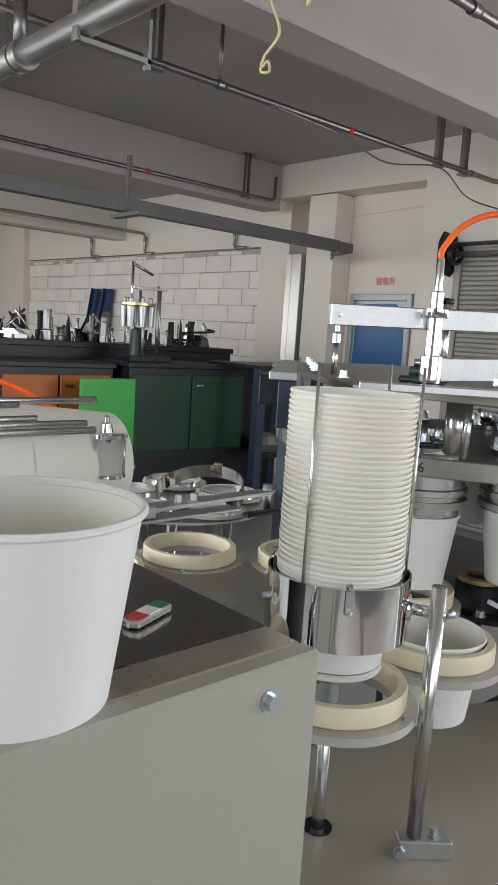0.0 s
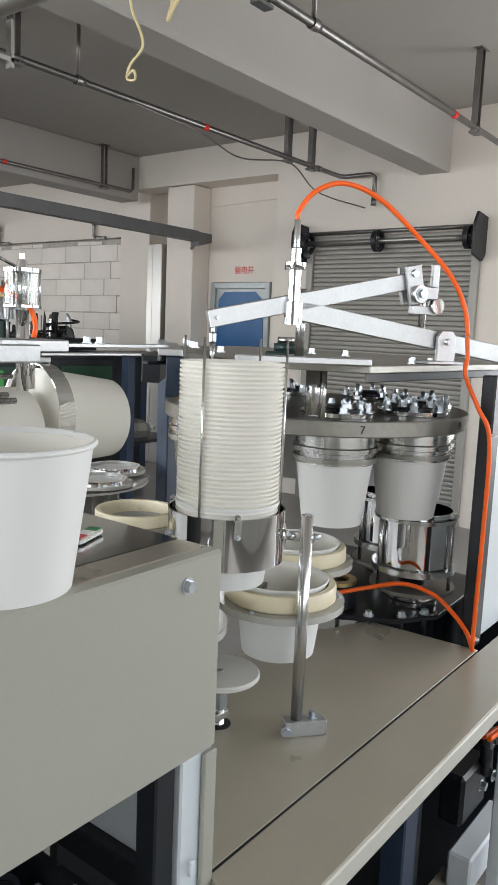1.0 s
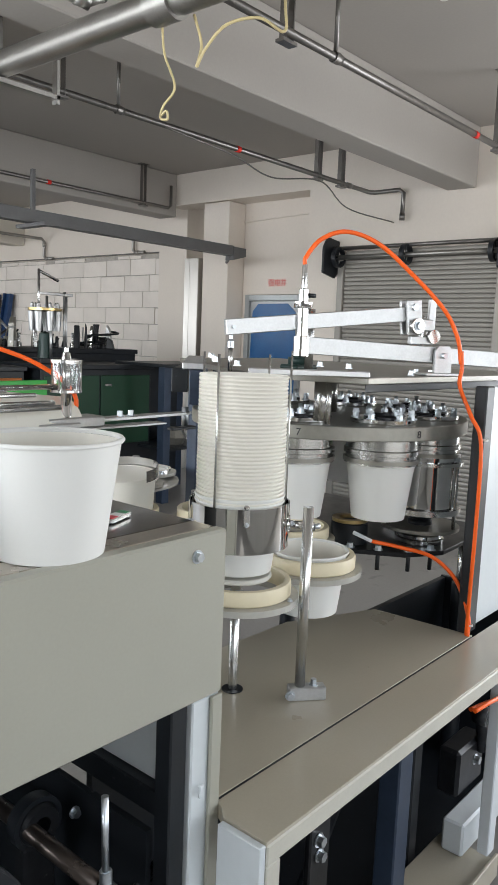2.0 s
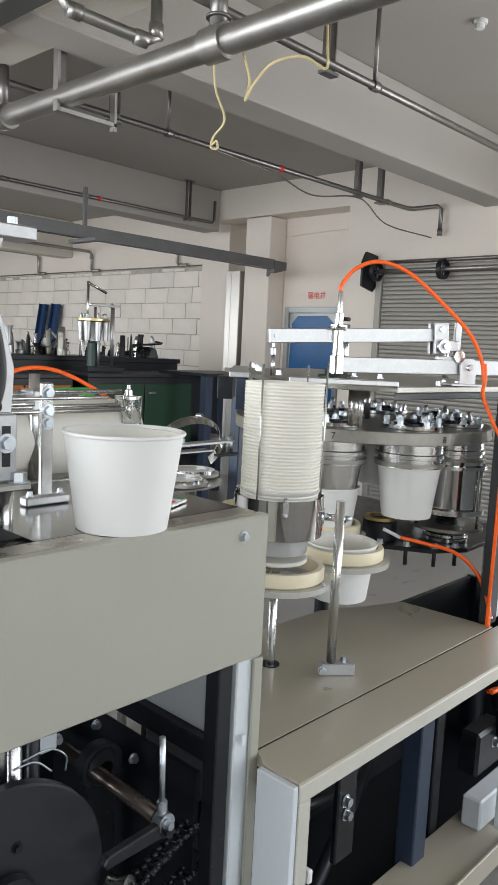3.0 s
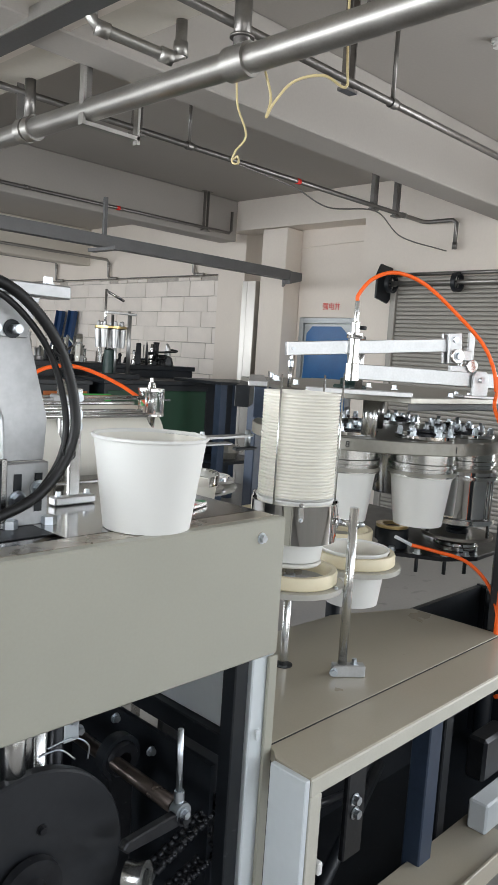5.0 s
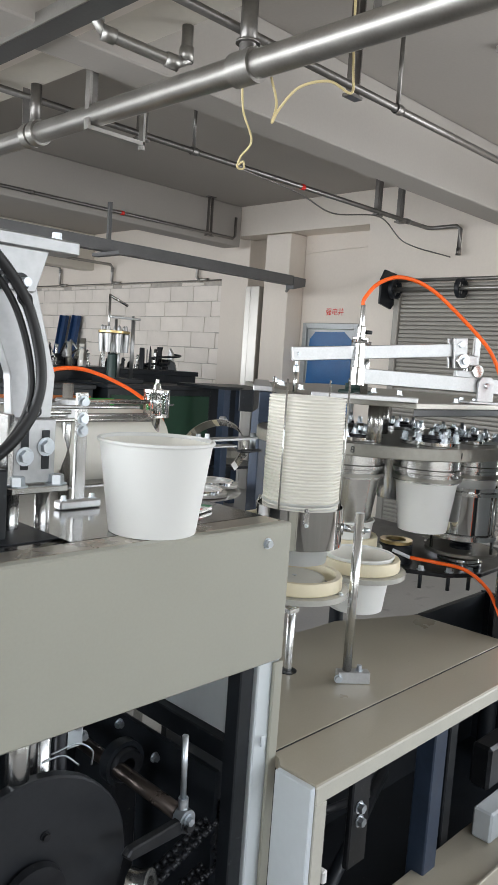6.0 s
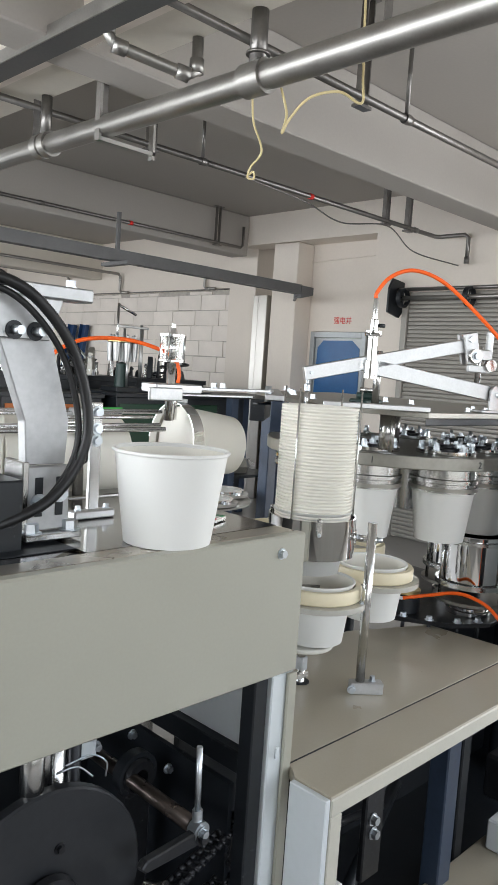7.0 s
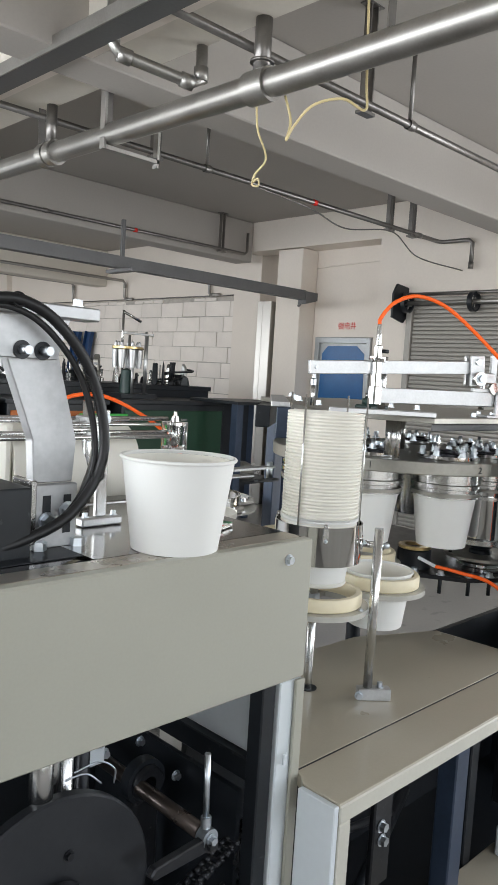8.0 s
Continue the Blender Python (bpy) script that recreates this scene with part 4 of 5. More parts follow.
def formers():
    """The stands under the mandrels with their steel collars."""
    moved = []
    for ang, z in ((M0 + 45, 0), (M0 + 90, 0.0)):
        a = radians(ang)
        t = thing("forming_station", "steel forming collar on bolted studs under the wheel", "forming station", "forming stations", (MX + MR * math.cos(a), MY + MR * math.sin(a), z))
        moved.append(t)
        part("collar", b_lathe([(0.105, 0.918), (0.107, 0.915), (0.110, 0.918), (0.110, 1.07), (0.116, 1.072), (0.116, 1.083), (0.1065, 1.083)], 40), CHROME, t)
        part("middle_ring", b_lathe(tube_profile(0.085, 0.126, 0.897, 0.914), 40), STEEL, t)
        part("upper_ring", b_lathe(tube_profile(0.1105, 0.126, 1.056, 1.068), 40), STEEL, t)
        part("lower_disc", b_lathe(solid(0.128, 0.838, 0.85), 40), CAST, t)
        part("spring_core", b_lathe([(0, 0.85), (0.04, 0.85), (0.04, 0.86), (0.032, 0.866), (0.04, 0.872), (0.032, 0.878), (0.04, 0.884), (0.032, 0.89), (0.04, 0.896), (0, 0.896)], 20), BLACK, t)
        part("base_ring", b_lathe([(0, 0.791), (0.078, 0.791), (0.08, 0.793), (0.08, 0.806), (0.072, 0.808), (0.072, 0.818), (0.06, 0.837), (0, 0.837)], 32), CHROME, t)
        for j in range(3):
            q = 0.5 + j * 2.094
            x, y = 0.119 * math.cos(q), 0.119 * math.sin(q)
            part("stud", b_cyl((x, y, 0.851), (x, y, 1.085), 0.006, 8), STEEL, t)
            part("nut", b_hex((x, y, 1.072), 0.010, 0.010), ZINC, t)
    dk = thing("machine_deck", "dark oily machine deck plate under the mandrels", "deck plate")
    part("plate", b_prism([(1.40, 0.77), (1.50, 0.60), (1.62, 0.53), (2.05, 0.55), (2.1, 1.5), (1.42, 1.5)], 0.775, 0.79, 0.002), OILY, dk)
    moved.append(dk)
    for x, y in ((1.47, 1.42), (2.0, 1.42), (1.98, 0.62)):
        plain("guide_post", b_lathe(tube_profile(0.022, 0.034, 0.0, 0.76), 16, c=(x, y, 0)), BLACK, "black guide post under the deck plate", "guide post", "deck guides")
        part("guide_rod", b_cyl((x, y, 0.5), (x, y, 0.7745), 0.02, 14), STEEL, dk)
    for x, y in ((1.53, 0.605), (1.60, 0.565), (1.47, 0.68), (1.43, 0.76)):
        t = thing("deck_screw", "black jacking screw under the deck plate", "screw", "deck screws", (x, y, 0.775))
        moved.append(t)
        part("head", b_hex((0, 0, 0.015), 0.012, 0.012), ZINC, t)
        part("shank", b_cyl((0, 0, -0.05), (0, 0, 0.015), 0.007, 8), BLACK, t)
    for x, y, r, h in ((1.485, 0.80, 0.06, 0.93), (1.48, 1.16, 0.055, 0.95), (1.70, 1.25, 0.06, 0.95)):
        t = thing("heater_pot", "dark heater pot with brass rim", "heater", "heater pots", (x, y, 0.79))
        moved.append(t)
        part("pot", b_lathe(solid(r, 0, h - 0.86, 0.004), 28), BLACK, t)
        part("rim", b_lathe(tube_profile(r * 0.6, r * 0.97, h - 0.859, h - 0.848), 28), BRASS, t)
    return moved


HPX, HPY = 1.480, 0.370               # foot of the deck's air hose


def deck_hose():
    h = thing("air_hose", "orange air hose lying from the deck plate to the table", "air hose", at=(HPX, HPY, TZ + 0.005))
    pts = [(1.36, 0.725, 0.875), (1.42, 0.665, 0.89), (1.47, 0.58, 0.91), (1.50, 0.50, 0.89), (1.502, 0.44, 0.85), (1.494, 0.395, 0.81), (HPX, HPY, TZ + 0.005)]
    pts = [(x - HPX, y - HPY, z - TZ - 0.005) for x, y, z in pts]
    part("hose", b_tube(pts, 0.0062, 8), ORANGE, h)
    part("fitting", b_cyl((pts[0][0] - 0.045, pts[0][1] + 0.045, pts[0][2] + 0.004), pts[0], 0.006, 8), PALE, h)
    return h


NYLON_GREY = mat("grey_nylon", (0.66, 0.65, 0.60), 0.45, var=0.05, scale=12, spots=((0.45, 0.42, 0.36), 20, 0.7))


def head_plate():
    """The plate over the mandrel wheel with its posts and bearing."""
    p = thing("head_plate", "thick steel head plate on black machine posts", "machine head", at=(0, 0, 0))
    part("plate", b_prism([(1.115, 0.535), (2.4, 0.50), (2.4, 1.9), (1.62, 1.75), (1.0, 0.86)], 1.506, 1.524, 0.002), CAST, p)
    part("bright_edge", b_prism([(1.40, 1.40), (1.36, 1.44), (0.80, 0.90), (0.84, 0.86)], 1.528, 1.545, 0.002), ALU, p, "bright milled edge strip")
    part("side_block", b_prism([(0.815, 0.888), (0.845, 0.866), (1.08, 1.085), (1.05, 1.11)], 1.435, 1.527, 0.002), NAVY, p)
    part("front_strip", b_prism([(1.105, 0.525), (1.13, 0.55), (0.90, 0.76), (0.87, 0.735)], 1.5245, 1.54, 0.002), ALU, p)
    part("under_beam", b_prism([(1.14, 0.56), (2.4, 0.53), (2.4, 0.62), (1.32, 0.64)], 1.482, 1.505, 0.002), BLACK, p)
    part("under_beam", b_prism([(1.28, 1.36), (1.24, 1.40), (1.66, 1.76), (1.70, 1.70)], 1.42, 1.504, 0.003), BLACK, p)
    part("post", b_box(1.507, 1.562, 0.38, 0.418, TZ + 0.001, 1.504, 0.004), BLACK, p, "black square steel post")
    part("post_rear", b_box(1.68, 1.74, 1.70, 1.76, 0.0, 1.504, 0.004), NAVY, p)
    bb = b_box(-0.055, 0.055, -0.035, 0.035, 0, 0.016, 0.006)
    b_cyl((0, 0, 0.016), (0, 0, 0.038), 0.034, 20, bb)
    bmesh.ops.transform(bb, matrix=pose(1.30, 0.90, 1.5245), verts=bb.verts)
    part("bearing", bb, TEALBLK, p, "dark green flange bearing")
    part("bearing_cap", b_cyl((1.30, 0.90, 1.563), (1.30, 0.90, 1.58), 0.024, 20), STEEL, p)
    for x, y in ((1.26, 0.90), (1.345, 0.90), (1.18, 0.64), (1.42, 0.58), (1.58, 0.60), (0.90, 0.80), (0.97, 0.94), (1.06, 1.03), (1.22, 1.19), (1.36, 1.33), (1.6, 0.66), (1.2, 0.75)):
        z = 1.545 if (abs((y - x) + 0.02) < 0.06) else (1.541 if x < 1.25 and y < 0.85 else 1.5245)
        part("bolt", b_hex((x, y, z), 0.008, 0.012), ZINC, p)
    part("spacer_rod", b_cyl((1.12, 0.66, 1.392), (1.12, 0.66, 1.506), 0.008, 10), STEEL, p)
    part("spacer_rod", b_cyl((1.17, 0.72, 1.392), (1.17, 0.72, 1.506), 0.02, 14), STEEL, p)
    part("white_panel", b_box(1.575, 2.10, 0.40, 0.415, TZ + 0.001, 1.50, 0.002), PALE, p)


# arms over the plate: (fixed stand, moving post, two tilting bars)
PVX, PVY, PVZ = 1.118, 0.75, 1.665
BRX, BRY, BRZ = 1.515, 0.545, 1.585
AD = Vector((BRX - PVX, BRY - PVY, 0)).normalized()
ADEG = math.degrees(math.atan2(AD.y, AD.x))


def linkage():
    s = thing("arm_stand", "steel stand carrying the tilting feed arms", "stand", at=(PVX, PVY, 0), rz=ADEG)
    part("column", b_cyl((0.03, 0.025, 1.5245), (0.03, 0.025, 1.70), 0.012, 16), STEEL, s)
    b = b_prism([(-0.03, 0), (0.03, 0), (0.03, 0.075), (0.018, 0.09), (-0.018, 0.09), (-0.03, 0.075)], -0.028, -0.016, 0.002, None, "y")
    L = (Vector((BRX, BRY, 0)) - Vector((PVX, PVY, 0))).length
    bmesh.ops.translate(b, vec=(L, 0, 1.5245), verts=b.verts)
    br = part("pivot_bracket", b, ALU, s, "aluminium pivot bracket")
    part("pivot_screw", b_cyl((L, -0.04, BRZ), (L, 0.02, BRZ), 0.009, 12), ZINC, br)
    part("bracket_foot", b_box(L - 0.06, L + 0.06, -0.03, 0.03, 1.5245, 1.534, 0.002), ALU, s)
    top = thing("upper_arm", "long bright aluminium bar tilting on a stand", "machine arm", at=(PVX, PVY, PVZ), rz=ADEG)
    part("bar", b_box(-0.235, 0.335, -0.012, 0.006, -0.021, 0.021, 0.002), ALU, top)
    part("end_pin", b_cyl((-0.215, -0.018, 0), (-0.215, 0.01, 0), 0.005, 8), ZINC, top)
    yoke = b_box(0.315, 0.365, -0.026, -0.014, -0.06, 0.04, 0.003)
    b_box(0.315, 0.365, 0.008, 0.02, -0.06, 0.04, 0.003, yoke)
    part("yoke", yoke, ALU, top)
    part("yoke_screw", b_cyl((0.34, -0.032, 0.018), (0.34, 0.024, 0.018), 0.010, 12), ZINC, top)
    rl = part("roller", b_cyl((0.34, -0.044, -0.035), (0.34, -0.02, -0.035), 0.022, 20), STEEL, top)
    part("roller_bolt", b_hex((0.34, -0.044, -0.035), 0.012, 0.008, None, 0.2, "-y"), ZINC, rl)
    low = thing("lower_arm", "long bright aluminium bar tilting on a bracket", "machine arm", at=(BRX, BRY, BRZ), rz=ADEG)
    part("bar", b_box(-0.44, 0.45, -0.012, 0.008, -0.024, 0.024, 0.002), ALU, low)
    cr = thing("push_link", "short steel link with blocks between the arms", "link", at=(PVX + AD.x * 0.36, PVY + AD.y * 0.36, 0), rz=ADEG)
    part("rod", b_cyl((0.02, 0.0, 1.53), (0.02, 0.0, 1.66), 0.010, 12), STEEL, cr)
    part("block", b_box(-0.01, 0.055, -0.012, 0.012, 1.615, 1.65, 0.003), ALU, cr)
    part("block", b_box(-0.02, 0.06, -0.010, 0.010, 1.575, 1.60, 0.003), ALU, cr)
    part("side_wheel", b_cyl((0.055, -0.02, 1.60), (0.055, -0.006, 1.60), 0.02, 18), STEEL, cr)
    part("side_plate", b_box(0.045, 0.07, 0.0, 0.012, 1.58, 1.71, 0.003), ALU, cr)
    post = thing("suction_post", "slim steel suction post with orange air hose", "suction post", at=(PVX - 0.02 * AD.x - 0.015, PVY - 0.02 * AD.y - 0.025, 0))
    part("sleeve", b_lathe([(0, 1.548), (0.022, 1.548), (0.022, 1.60), (0.0155, 1.602), (0.0155, 1.675), (0, 1.675)], 24), CHROME, post)
    part("collar", b_lathe([(0.0, 1.6755), (0.024, 1.6755), (0.026, 1.679), (0.026, 1.692), (0.0, 1.694)], 24), CHROME, post)
    part("shank", b_lathe([(0, 1.694), (0.013, 1.694), (0.013, 1.725), (0.0085, 1.728), (0.007, 1.79), (0.004, 1.795), (0, 1.795)], 20), STEEL, post)
    part("set_screw", b_cyl((0.01, -0.01, 1.71), (0.028, -0.018, 1.71), 0.006, 8), BLACK, post)
    part("air_hose", b_tube([(0, 0, 1.785), (0.0, -0.002, 1.81), (0.035, -0.025, 1.86), (0.10, -0.062, 1.885), (0.19, -0.11, 1.86), (0.29, -0.17, 1.78), (0.37, -0.23, 1.69), (0.405, -0.26, 1.61), (0.415, -0.27, 1.54)], 0.0062, 10), ORANGE, post, "bright orange air hose")
    rod = thing("plunger", "thin steel plunger hanging from the arm end", "plunger", at=(PVX - 0.215 * AD.x, PVY - 0.215 * AD.y, 0))
    part("rod", b_cyl((0, 0, 1.548), (0, 0, 1.61), 0.006, 10), STEEL, rod)
    part("joint", b_lathe([(0, 1.61), (0.009, 1.61), (0.009, 1.628), (0.005, 1.632), (0.005, 1.648), (0, 1.648)], 12), ZINC, rod)
    h = thing("air_hose", "bright orange air hose clipped along the black post", "air hose", at=(0, 0, 0))
    part("upper_run", b_tube([(1.50, 0.465, 1.60), (1.50, 0.460, 1.55), (1.485, 0.455, 1.50), (1.474, 0.41, 1.42), (1.476, 0.374, 1.34), (1.477, 0.370, 1.1), (1.478, 0.372, 0.9), (1.477, 0.372, TZ + 0.01)], 0.0062, 8), ORANGE, h)
    for z in (0.80, 1.35):
        part("cable_tie", b_lathe(tube_profile(0.0063, 0.0085, z, z + 0.005), 10, c=(1.489, 0.368, 0)), WHITEP, h)
    return top, low, post, rod, cr


def sleeve_drum():
    """The rolled card blanks and the rails behind the bucket."""
    d = thing("blank_magazine", "cream paper blanks curved over a steel magazine", "paper magazine", at=(0.30, 1.02, 1.37))
    b = b_lathe([(0.084, -0.30), (0.098, -0.30), (0.106, 0.04), (0.104, 0.04)], 48)
    bmesh.ops.transform(b, matrix=pose(0, 0, 0, 0, 90, 0), verts=b.verts)
    part("blank_roll", b, CREAM, d, "cream curved paper blank")
    part("end_plate", b_box(-0.33, -0.301, -0.09, 0.09, -0.09, 0.11, 0.01), CREAM, d)
    part("saddle", b_box(-0.3, 0.2, -0.12, 0.12, -0.1, -0.086, 0.003), DARKMIRROR, d)
    part("rail", b_cyl((-0.5, -0.06, 0.115), (0.16, -0.06, 0.115), 0.006, 10), STEEL, d)
    part("rail", b_cyl((-0.5, -0.13, 0.075), (0.12, -0.13, 0.075), 0.006, 10), STEEL, d)
    for x in (-0.25, 0.1):
        part("leg", b_box(x - 0.01, x + 0.01, -0.02, 0.02, -0.09, -0.1), STEEL, d)
    t = thing("rail_stand", "slotted steel upright on a clamp foot", "stand", at=(0.075, 0.690, BZ))
    part("upright", b_box(-0.013, 0.013, -0.006, 0.006, 0.018, 0.245, 0.002), STEEL, t)
    part("foot", b_box(-0.05, 0.05, -0.014, 0.014, 0, 0.018, 0.003), ALU, t)
    for x in (-0.035, 0.035):
        part("bolt", b_hex((x, 0, 0.018), 0.006, 0.008), ZINC, t)
    for z in (0.165, 0.19, 0.225):
        part("clamp_screw", b_hex((0, -0.006, z), 0.010, 0.007, None, 0.2, "-y"), ZINC, t)
    part("cross_rod", b_cyl((-0.11, -0.012, 0.215), (0.14, -0.012, 0.215), 0.004, 8), STEEL, t)
    part("small_rod", b_cyl((-0.14, -0.02, 0.205), (-0.04, -0.02, 0.205), 0.005, 8), STEEL, t)
    k = thing("top_rail", "bright aluminium feed rail with clamp blocks", "rail", at=(0.25, 0.93, 0))
    part("rail_bar", b_cyl((-0.36, 0.0, 1.482), (0.06, 0.0, 1.482), 0.0055, 10), STEEL, k)
    part("rail_bar", b_cyl((-0.36, -0.03, 1.455), (0.16, -0.03, 1.455), 0.0055, 10), STEEL, k)
    part("clamp", b_box(-0.085, -0.035, -0.04, 0.018, 1.445, 1.495, 0.003), ALU, k)
    part("post", b_cyl((-0.06, 0.0, BZ), (-0.06, 0.0, 1.53), 0.013, 14), STEEL, k)
    part("post", b_cyl((-0.12, 0.03, BZ), (-0.12, 0.03, 1.52), 0.010, 14), STEEL, k)


def gripper():
    """Steel band that carries the sleeve; origin at the middle of the band, its axis along x."""
    g = thing("sleeve_gripper", "curved steel band gripper carrying a paper sleeve", "gripper", at=(0.62, 1.0, 1.36))
    b = bmesh.new()
    seg = 26
    rows = []
    for i in range(seg + 1):
        a = radians(-15 + 225 * i / seg)
        rows.append([b.verts.new((x, r * math.cos(a), r * math.sin(a))) for x, r in ((-0.018, 0.111), (0.018, 0.111), (0.018, 0.1135), (-0.018, 0.1135))])
    for p, q in zip(rows, rows[1:]):
        for k in range(4):
            b.faces.new((p[k], p[(k + 1) % 4], q[(k + 1) % 4], q[k])).smooth = False
    b.faces.new(rows[0])
    b.faces.new(rows[-1][::-1])
    bmesh.ops.recalc_face_normals(b, faces=b.faces)
    part("band", b, CHROME, g, "curved polished steel band")
    part("hinge", b_box(-0.02, 0.02, -0.012, 0.012, 0.1135, 0.126, 0.002), ALU, g)
    return g


def air_head():
    h = thing("air_filter", "clear air filter cup on a sliding steel head", "air filter", at=(0.475, 0.945, 0))
    part("column", b_cyl((0, 0, 1.42), (0, 0, 1.575), 0.0125, 16), CHROME, h)
    part("guide", b_cyl((0.04, 0.03, 1.42), (0.04, 0.03, 1.52), 0.010, 14), CHROME, h)
    part("head_block", b_box(-0.06, 0.10, -0.018, 0.05, 1.495, 1.52, 0.003), ALU, h)
    part("front_block", b_box(-0.09, 0.022, -0.03, -0.019, 1.475, 1.51, 0.003), ALU, h)
    part("cup_base", b_lathe(solid(0.036, 1.578, 1.585), 28), CHROME, h)
    part("cup_glass", b_lathe([(0.031, 1.586), (0.034, 1.586), (0.034, 1.645), (0.031, 1.645)], 32), ACRYL, h, "clear plastic cup")
    part("cup_core", b_cyl((0, 0, 1.586), (0, 0, 1.645), 0.009, 14), STEEL, h)
    part("cup_lid", b_lathe([(0, 1.6455), (0.036, 1.6455), (0.036, 1.652), (0.012, 1.654), (0.009, 1.668), (0.005, 1.67), (0.005, 1.68), (0, 1.682)], 28), CHROME, h)
    for q in range(4):
        a = 0.5 + q * 1.5708
        part("tie_screw", b_cyl((0.0355 * math.cos(a), 0.0355 * math.sin(a), 1.58), (0.0355 * math.cos(a), 0.0355 * math.sin(a), 1.65), 0.002, 6), STEEL, h)
    part("arm_plate", b_prism([(0.06, -0.012), (0.20, -0.006), (0.40, 0.006), (0.43, 0.02), (0.40, 0.036), (0.20, 0.035), (0.06, 0.03)], 1.505, 1.513, 0.001), ALU, h)
    part("arm_plate", b_box(0.03, 0.30, -0.02, 0.02, 1.4885, 1.494, 0.001), ALU, h)
    part("arm_pin", b_cyl((0.405, 0.02, 1.475), (0.405, 0.02, 1.525), 0.010, 12), ZINC, h)
    part("arm_tip", b_box(0.33, 0.42, -0.01, 0.012, 1.468, 1.476, 0.002), BLACK, h)
    for x in (0.17, 0.205):
        part("bolt", b_hex((x, 0.012, 1.513), 0.008, 0.012), ZINC, h)
    ho = thing("filter_hose", "bright orange air hose arching to the filter", "air hose", at=(0.475, 0.945, 1.55))
    part("hose", b_tube([(0.04, 0.02, -0.03), (0.045, 0.02, -0.005), (0.035, 0.025, 0.03), (0.0, 0.05, 0.06), (-0.08, 0.10, 0.085), (-0.2, 0.13, 0.08), (-0.29, 0.14, 0.03), (-0.32, 0.14, -0.05), (-0.32, 0.14, -0.11)], 0.0055, 8), ORANGE, ho)
    return h, ho


def press():
    """Aluminium slide on two guide posts, with its ribbed conduit."""
    p = thing("press_slide", "tall milled aluminium press slide with slotted plate", "press slide", at=(-0.106, 0.575, 0))
    part("foot_plate", b_box(-0.055, 0.06, -0.038, 0.05, 1.288, 1.300, 0.002), STEEL, p)
    clamp = b_box(-0.04, 0.045, -0.012, 0.006, 1.302, 1.42, 0.002)
    part("slotted_plate", clamp, PLATE, p, "slotted aluminium plate")
    for x in (-0.018, 0.024):
        part("slot", b_box(x - 0.008, x + 0.008, -0.0135, -0.0125, 1.328, 1.40, 0.0004), BLACK, p)
        part("bolt", b_hex((x, -0.0136, 1.352 + (x + 0.02) * 0.4), 0.013, 0.010, None, 0.2, "-y"), ZINC, p)
        part("foot_nut", b_hex((x * 1.9, -0.018, 1.300), 0.015, 0.016), ZINC, p)
    part("side_plate", b_box(-0.055, -0.042, -0.02, 0.05, 1.302, 1.43, 0.002), STEEL, p)
    leg = b_prism([(-0.035, 1.42), (0.045, 1.42), (0.05, 1.50), (0.005, 1.66), (-0.10, 1.66), (-0.04, 1.50)], 0.007, 0.035, 0.002, None, "y")
    part("leg", leg, PLATE, p, "cranked aluminium plate")
    part("head", b_prism([(-0.16, 1.645), (-0.005, 1.645), (0.02, 1.72), (-0.16, 1.72)], -0.008, 0.0065, 0.002, None, "y"), PLATE, p)
    part("top_bar", b_box(-0.20, 0.085, -0.005, 0.05, 1.721, 1.746, 0.003), PLATE, p)
    part("top_bolt", b_hex((0.05, 0.02, 1.746), 0.009, 0.012), ZINC, p)
    for x in (-0.075, -0.035):
        c = part("spring_bolt", b_cyl((x, -0.035, 1.66), (x, -0.008, 1.66), 0.008, 12), ZINC, p)
        part("spring_washer", b_cyl((x, -0.0105, 1.66), (x, -0.0085, 1.66), 0.0165, 20), BLACK, c)
    pts = [(-0.16, -0.03, 1.735), (-0.09, -0.045, 1.742), (-0.02, -0.05, 1.71), (0.05, -0.05, 1.63), (0.085, -0.05, 1.52), (0.075, -0.05, 1.44), (0.02, -0.05, 1.37), (-0.06, -0.05, 1.335), (-0.16, -0.04, 1.31)]
    pts = [(q[0] - 0.012, q[1], q[2]) for q in pts]
    cd = thing("conduit_loop", "ribbed black conduit and cable bent in a wide loop", "conduit", at=(-0.106, 0.575, 0))
    part("conduit", b_tube(pts, 0.0088, 12, 54, ribs=0.0017), RUBBER, cd, "ribbed black conduit")
    part("cable", b_tube([(q[0] - 0.012, q[1] + 0.012, q[2] - 0.012) for q in pts], 0.006, 8), RUBBER, cd)
    for k in (1, 3, 5, 7):
        part("cable_tie", b_lathe(tube_profile(0.012, 0.014, -0.002, 0.002), 12, c=(0, 0, 0)), RUBBER, cd).matrix_basis = pose(*pts[k], 70, 0, 0)
    for x in (-0.028, 0.036):
        part("guide_post", b_cyl((x, 0.012, 1.15), (x, 0.012, 1.2875), 0.0145, 18), STEEL, p)
    g = thing("press_housing", "black machined housing beside the press slide", "housing", at=(-0.106, 0.60, 0))
    part("housing", b_box(-0.30, -0.07, -0.08, 0.1, 1.272, 1.40, 0.003), BLACK, g)
    part("seat", b_prism([(-0.30, -0.115), (0.045, -0.115), (0.085, -0.085), (0.06, 0.05), (-0.30, 0.05)], 1.277, 1.2785, 0), BLACK, g)
    return p, cd


